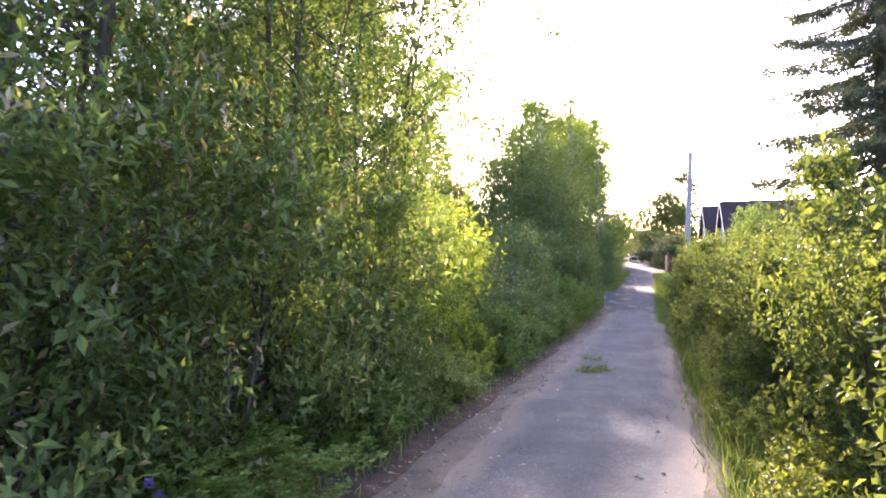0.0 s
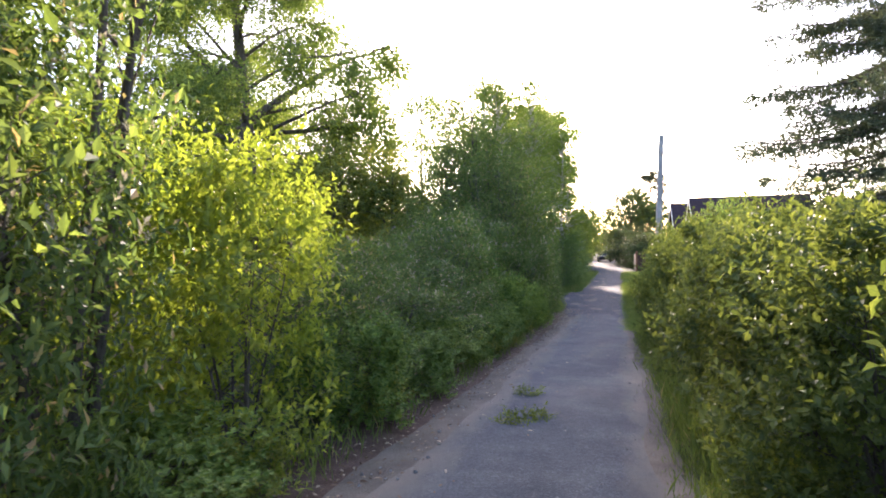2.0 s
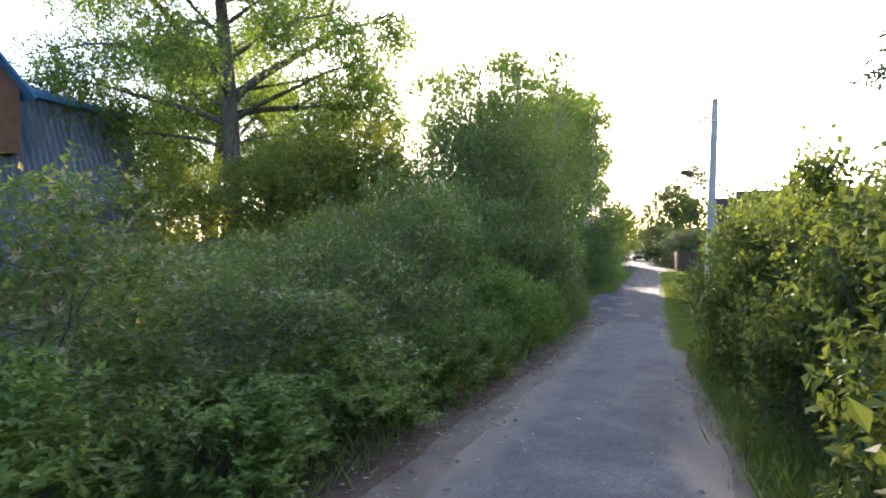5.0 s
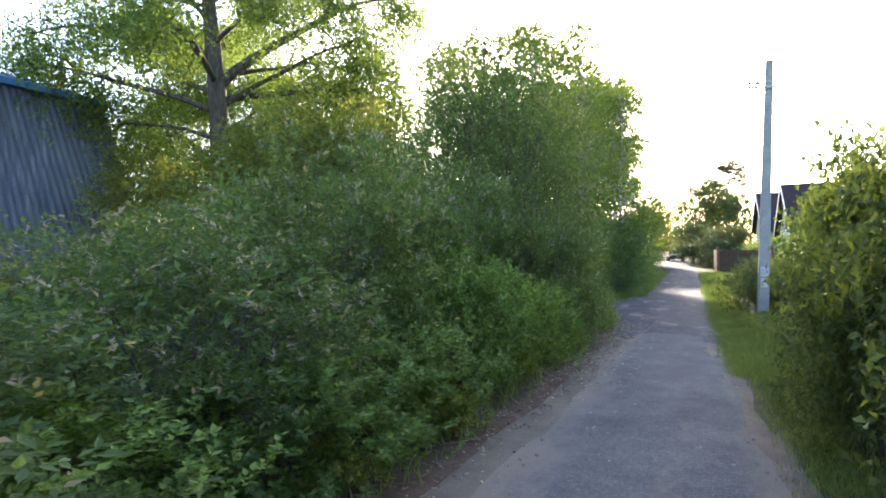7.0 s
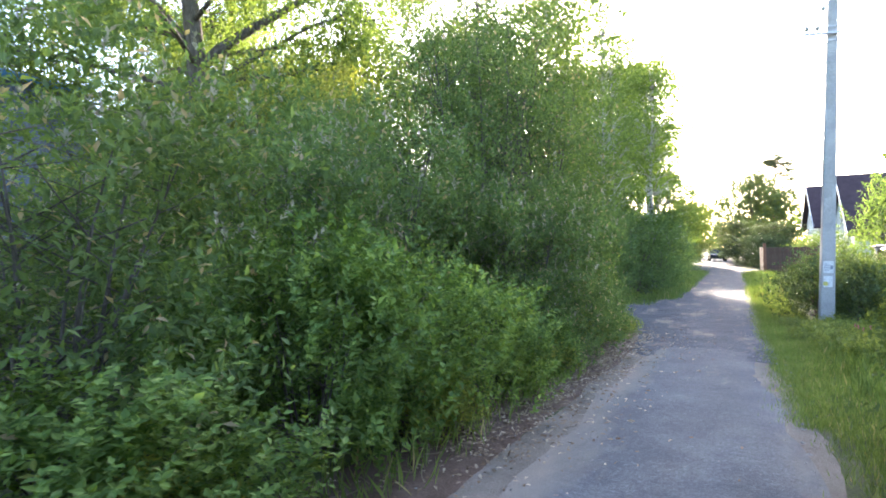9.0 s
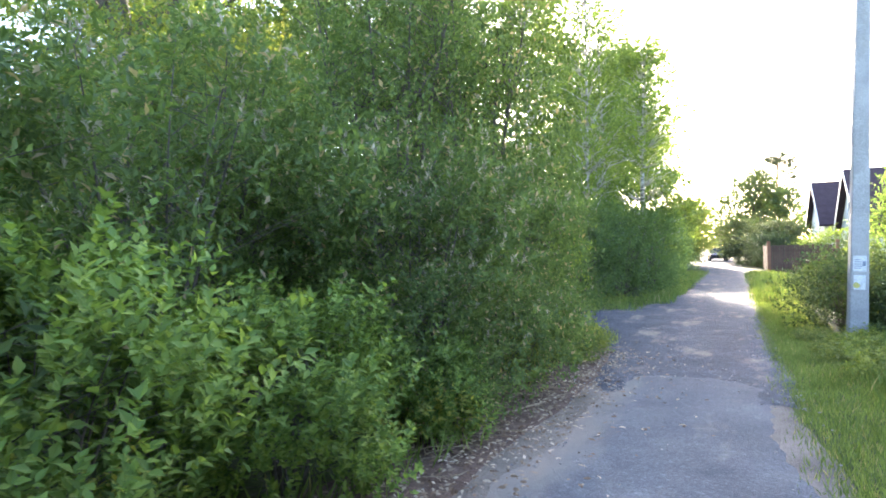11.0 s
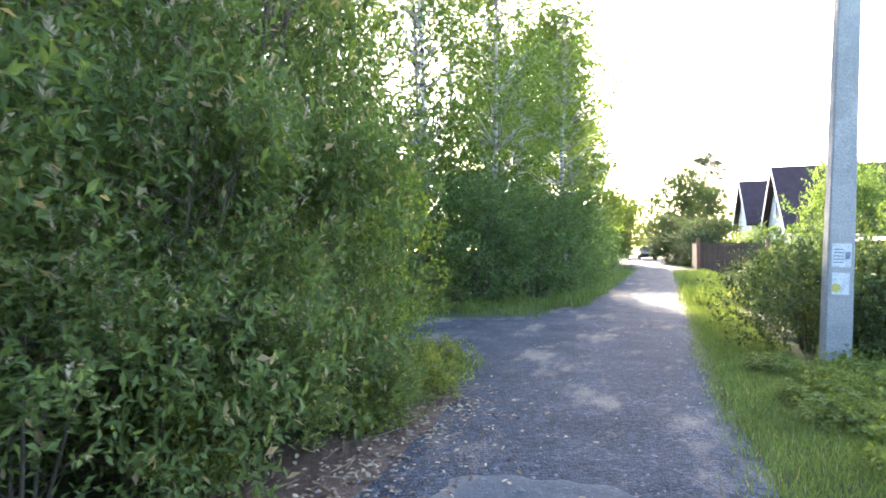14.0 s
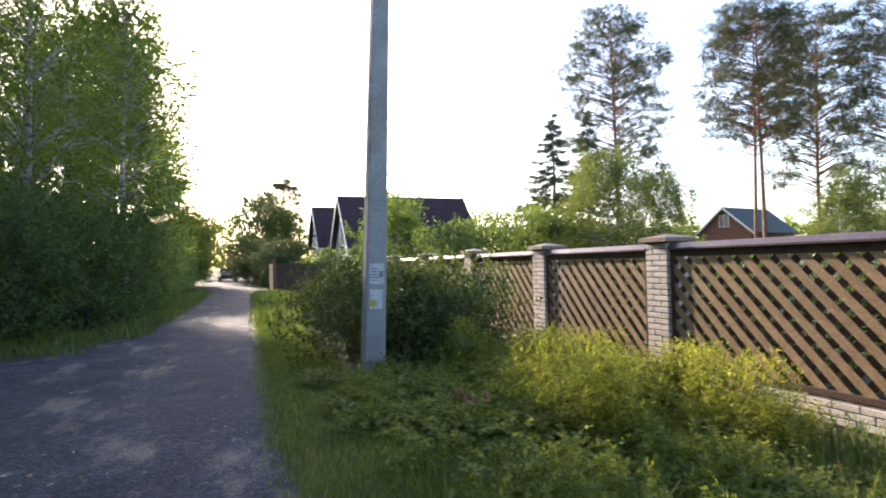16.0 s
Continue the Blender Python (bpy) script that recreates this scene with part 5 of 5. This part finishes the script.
# ---- houses ----
def house(name, label, x, y, turn, length, width, eave, ridge, wall, roof, over=0.5, storeys=1):
    """The ridge runs along local x from 0; the gable at x = 0 faces the lane."""
    root = thing(name, label, "house", m=pose(x, y, 0, 0, 0, turn))
    h = width / 2
    for x0, x1 in ((0, 0.25), (length - 0.25, length)):
        b = Build().add([[x0, -h, 0], [x0, h, 0], [x0, h, eave], [x0, 0, ridge - 0.15], [x0, -h, eave], [x1, -h, 0], [x1, h, 0], [x1, h, eave], [x1, 0, ridge - 0.15], [x1, -h, eave]],
              [[4, 3, 2, 1, 0]], [[5, 6, 7, 8, 9]], [[0, 1, 6, 5], [1, 2, 7, 6], [2, 3, 8, 7], [3, 4, 9, 8], [4, 0, 5, 9]])
        part("gable_wall", b.mesh("gable", wall), root)
    for s in (-1, 1):
        part("side_wall", Build().box(0.25, min(s * h, s * (h - 0.25)), 0, length - 0.25, max(s * h, s * (h - 0.25)), eave).mesh("side_wall", wall), root)
    k = (ridge - eave) / h
    for s in (-1, 1):
        y1 = s * (h + over)
        z1 = eave - over * k
        part("roof_slope", Build().add([[-over, 0, ridge], [length + over, 0, ridge], [length + over, y1, z1], [-over, y1, z1], [-over, 0, ridge - 0.16], [length + over, 0, ridge - 0.16], [length + over, y1, z1 - 0.16], [-over, y1, z1 - 0.16]],
             [[0, 1, 2, 3], [7, 6, 5, 4], [0, 3, 7, 4], [1, 5, 6, 2], [3, 2, 6, 7], [0, 4, 5, 1]]).mesh("roof_slope", roof), root)
        part("barge_board", Build().add([[-over - 0.03, 0, ridge + 0.02], [-over - 0.03, y1, z1 + 0.02], [-over - 0.03, y1, z1 - 0.26], [-over - 0.03, 0, ridge - 0.26], [-over + 0.02, 0, ridge + 0.02], [-over + 0.02, y1, z1 + 0.02], [-over + 0.02, y1, z1 - 0.26], [-over + 0.02, 0, ridge - 0.26]],
             [[0, 1, 2, 3], [7, 6, 5, 4], [0, 4, 5, 1], [3, 2, 6, 7], [1, 5, 6, 2], [0, 3, 7, 4]]).mesh("barge_board", M_WHITE), root, None, "white barge board")
    spots = [(-0.03, -h * 0.45, 1.0), (-0.03, h * 0.45, 1.0), (-0.03, 0, eave + 0.5)]
    for px, py, pz in spots:
        win = part("window", Build().box(px - 0.01, py - 0.55, pz, px + 0.05, py + 0.55, pz + 1.3).mesh("window", M_GLASS), root, None, "dark window")
        for y0, z0, y1, z1 in ((-0.62, -0.07, 0.62, 0), (-0.62, 1.3, 0.62, 1.37), (-0.62, 0, -0.55, 1.3), (0.55, 0, 0.62, 1.3), (-0.03, 0, 0.03, 1.3)):
            part("window_frame", Build().box(px - 0.05, py + y0, pz + z0, px + 0.03, py + y1, pz + z1).mesh("window_frame", M_WHITE), win)
    for i in range(3):
        px = length * (0.2 + 0.3 * i)
        win = part("window", Build().box(px - 0.5, -h - 0.02, 1.0, px + 0.5, -h + 0.04, 2.2).mesh("window", M_GLASS), root, None, "dark window")
        for x0, z0, x1, z1 in ((-0.57, -0.07, 0.57, 0), (-0.57, 1.2, 0.57, 1.27), (-0.57, 0, -0.5, 1.2), (0.5, 0, 0.57, 1.2), (-0.03, 0, 0.03, 1.2)):
            part("window_frame", Build().box(px + x0, -h - 0.05, 1.0 + z0, px + x1, -h + 0.02, 1.0 + z1).mesh("window_frame", M_WHITE), win)
    return root


house("steep_roof_house", "pale rendered house with a steep dark plum roof", 9.0, 55.0, 2, 10.6, 8.0, 3.0, 7.4, M_RENDER, M_ROOF)
house("far_house", "white house with a dark plum roof", 8.0, 66.5, 2, 9.0, 7.5, 3.9, 7.6, M_RENDER, M_ROOF)
house("red_board_house", "red-brown board house with a dark green roof", 54.5, 60.0, 14, 9.0, 6.6, 4.6, 7.4, M_LOG, M_GREENROOF, 0.4)
# ---- the mansard-roofed house on the far side of the thicket ----
def mansard():
    """A steep sheet-clad roof that flares towards its foot, a low blue roof on top, and a dormer gable."""
    root = thing("mansard_house", "house with a steep blue-grey sheet roof and blue top", "house", m=pose(-21.3, 11.8, 0.45, 0, 0, 90))
    foot, top, flare = 0.9, 8.1, 1.9

    def slope(a, b, inward, name):
        """A folded sheet between two foot corners; the upper edge is drawn in at both ends and set back."""
        a, b, inward = np.array(a, float), np.array(b, float), np.array(inward, float)
        n = int(np.linalg.norm(b - a) / 0.16) * 2
        u = np.linspace(0, 1, n)
        way = (b - a) / np.linalg.norm(b - a)
        ridge = np.tile([0, 0, 0.035, 0.035], n // 4 + 1)[:n, None]
        low = a + (b - a) * u[:, None] - inward * ridge
        high = a + way * flare + (b - a - 2 * way * flare) * u[:, None] + inward * (flare * 0.55) - inward * ridge
        v = np.concatenate([np.c_[low, np.full(n, foot)], np.c_[high, np.full(n, top)]])
        i = np.arange(n - 1)
        part("steep_roof", Build().add(v, np.stack([i, i + 1, i + 1 + n, i + n], 1)).mesh(name, M_SHED), root, None, "streaked blue-grey folded sheet")

    slope((-20, 0), (1.9, 0), (0, 1), "front_slope")
    slope((1.9, 0), (1.9, 9), (-1, 0), "end_slope")
    part("wall", Build().box(-18, 1.2, 0, -0.1, 8, 7.9).mesh("wall", M_LOG), root, None, "red-brown board wall")
    part("foot_wall", Build().box(-19.6, 0.2, -0.6, 1.5, 8.8, 1.0).mesh("foot_wall", M_LOG), root, None, "red-brown board wall")
    y0, y1, x0, x1 = 0.75, 8.3, -18.4, 0.35
    part("top_roof", Build().add([[x0, y0, 8.02], [x1, y0, 8.02], [x1, y1, 8.02], [x0, y1, 8.02], [x0, y0, 8.26], [x1, y0, 8.26], [x1, y1, 8.26], [x0, y1, 8.26], [x0 + 2.5, 4.5, 9.5], [x1 - 3.4, 4.5, 9.5]],
         [[3, 2, 1, 0], [0, 1, 5, 4], [1, 2, 6, 5], [2, 3, 7, 6], [3, 0, 4, 7], [4, 5, 9, 8], [6, 7, 8, 9]], [[5, 6, 9], [7, 4, 8]]).mesh("top_roof", M_SHEDBLUE), root, None, "bright blue sheet roof")
    part("dormer_wall", Build().add([[-8.2, 0.1, 5.5], [-5.2, 0.1, 5.5], [-5.2, 0.1, 8.0], [-6.7, 0.1, 9.5], [-8.2, 0.1, 8.0], [-8.2, 3, 5.5], [-5.2, 3, 5.5], [-5.2, 3, 8.0], [-6.7, 3, 9.5], [-8.2, 3, 8.0]],
         [[0, 1, 2, 3, 4], [9, 8, 7, 6, 5]], [[1, 6, 7, 2], [5, 0, 4, 9]]).mesh("dormer_wall", M_LOG), root, None, "dark red dormer gable")
    for s in (-1, 1):
        x = -6.7 + s * 1.85
        part("dormer_roof", Build().add([[-6.7, -0.3, 9.66], [-6.7, 3.2, 9.66], [x, 3.2, 7.8], [x, -0.3, 7.8], [-6.7, -0.3, 9.52], [-6.7, 3.2, 9.52], [x, 3.2, 7.66], [x, -0.3, 7.66]],
             [[0, 1, 2, 3], [7, 6, 5, 4], [0, 3, 7, 4], [1, 5, 6, 2], [3, 2, 6, 7]]).mesh("dormer_roof", M_SHEDBLUE), root, None, "blue sheet roof")
    return root


mansard()


# ---- parked car ----
def car():
    root = thing("parked_car", "dark parked car at the roadside", "car", m=pose(-1.0, 75.0, 0, 0, 0, 96))
    prof = [(-2.1, 0.35), (-2.15, 0.75), (-1.75, 0.95), (-1.1, 1.05), (-0.7, 1.5), (0.9, 1.55), (1.7, 1.1), (2.05, 0.95), (2.1, 0.4)]
    v = [[x, s * (0.82 if z < 1.2 else 0.66), z] for s in (-1, 1) for x, z in prof]
    k = len(prof)
    f = [[i, (i + 1) % k, k + (i + 1) % k, k + i] for i in range(k)]
    part("body", Build().add(v, f, [list(range(k))[::-1]], [list(range(k, 2 * k))]).mesh("body", M_CARPAINT, False), root)
    for s in (-1, 1):
        part("side_window", Build().box(-0.85, s * 0.72 - 0.07, 1.1, 1.15, s * 0.72 + 0.07, 1.42, bevel=0.02).mesh("side_window", M_GLASS), root)
        for x in (-1.35, 1.3):
            wheel = part("wheel", Build().tube([[x, s * 0.84 - 0.1, 0.32], [x, s * 0.84 + 0.1, 0.32]], 0.32, 20).mesh("tyre", M_RUBBER), root, None, "black tyre")
            part("rim", Build().tube([[x, s * 0.84 - 0.105, 0.32], [x, s * 0.84 + 0.105, 0.32]], 0.2, 16).mesh("rim", M_STEEL), wheel)
    return root


car()
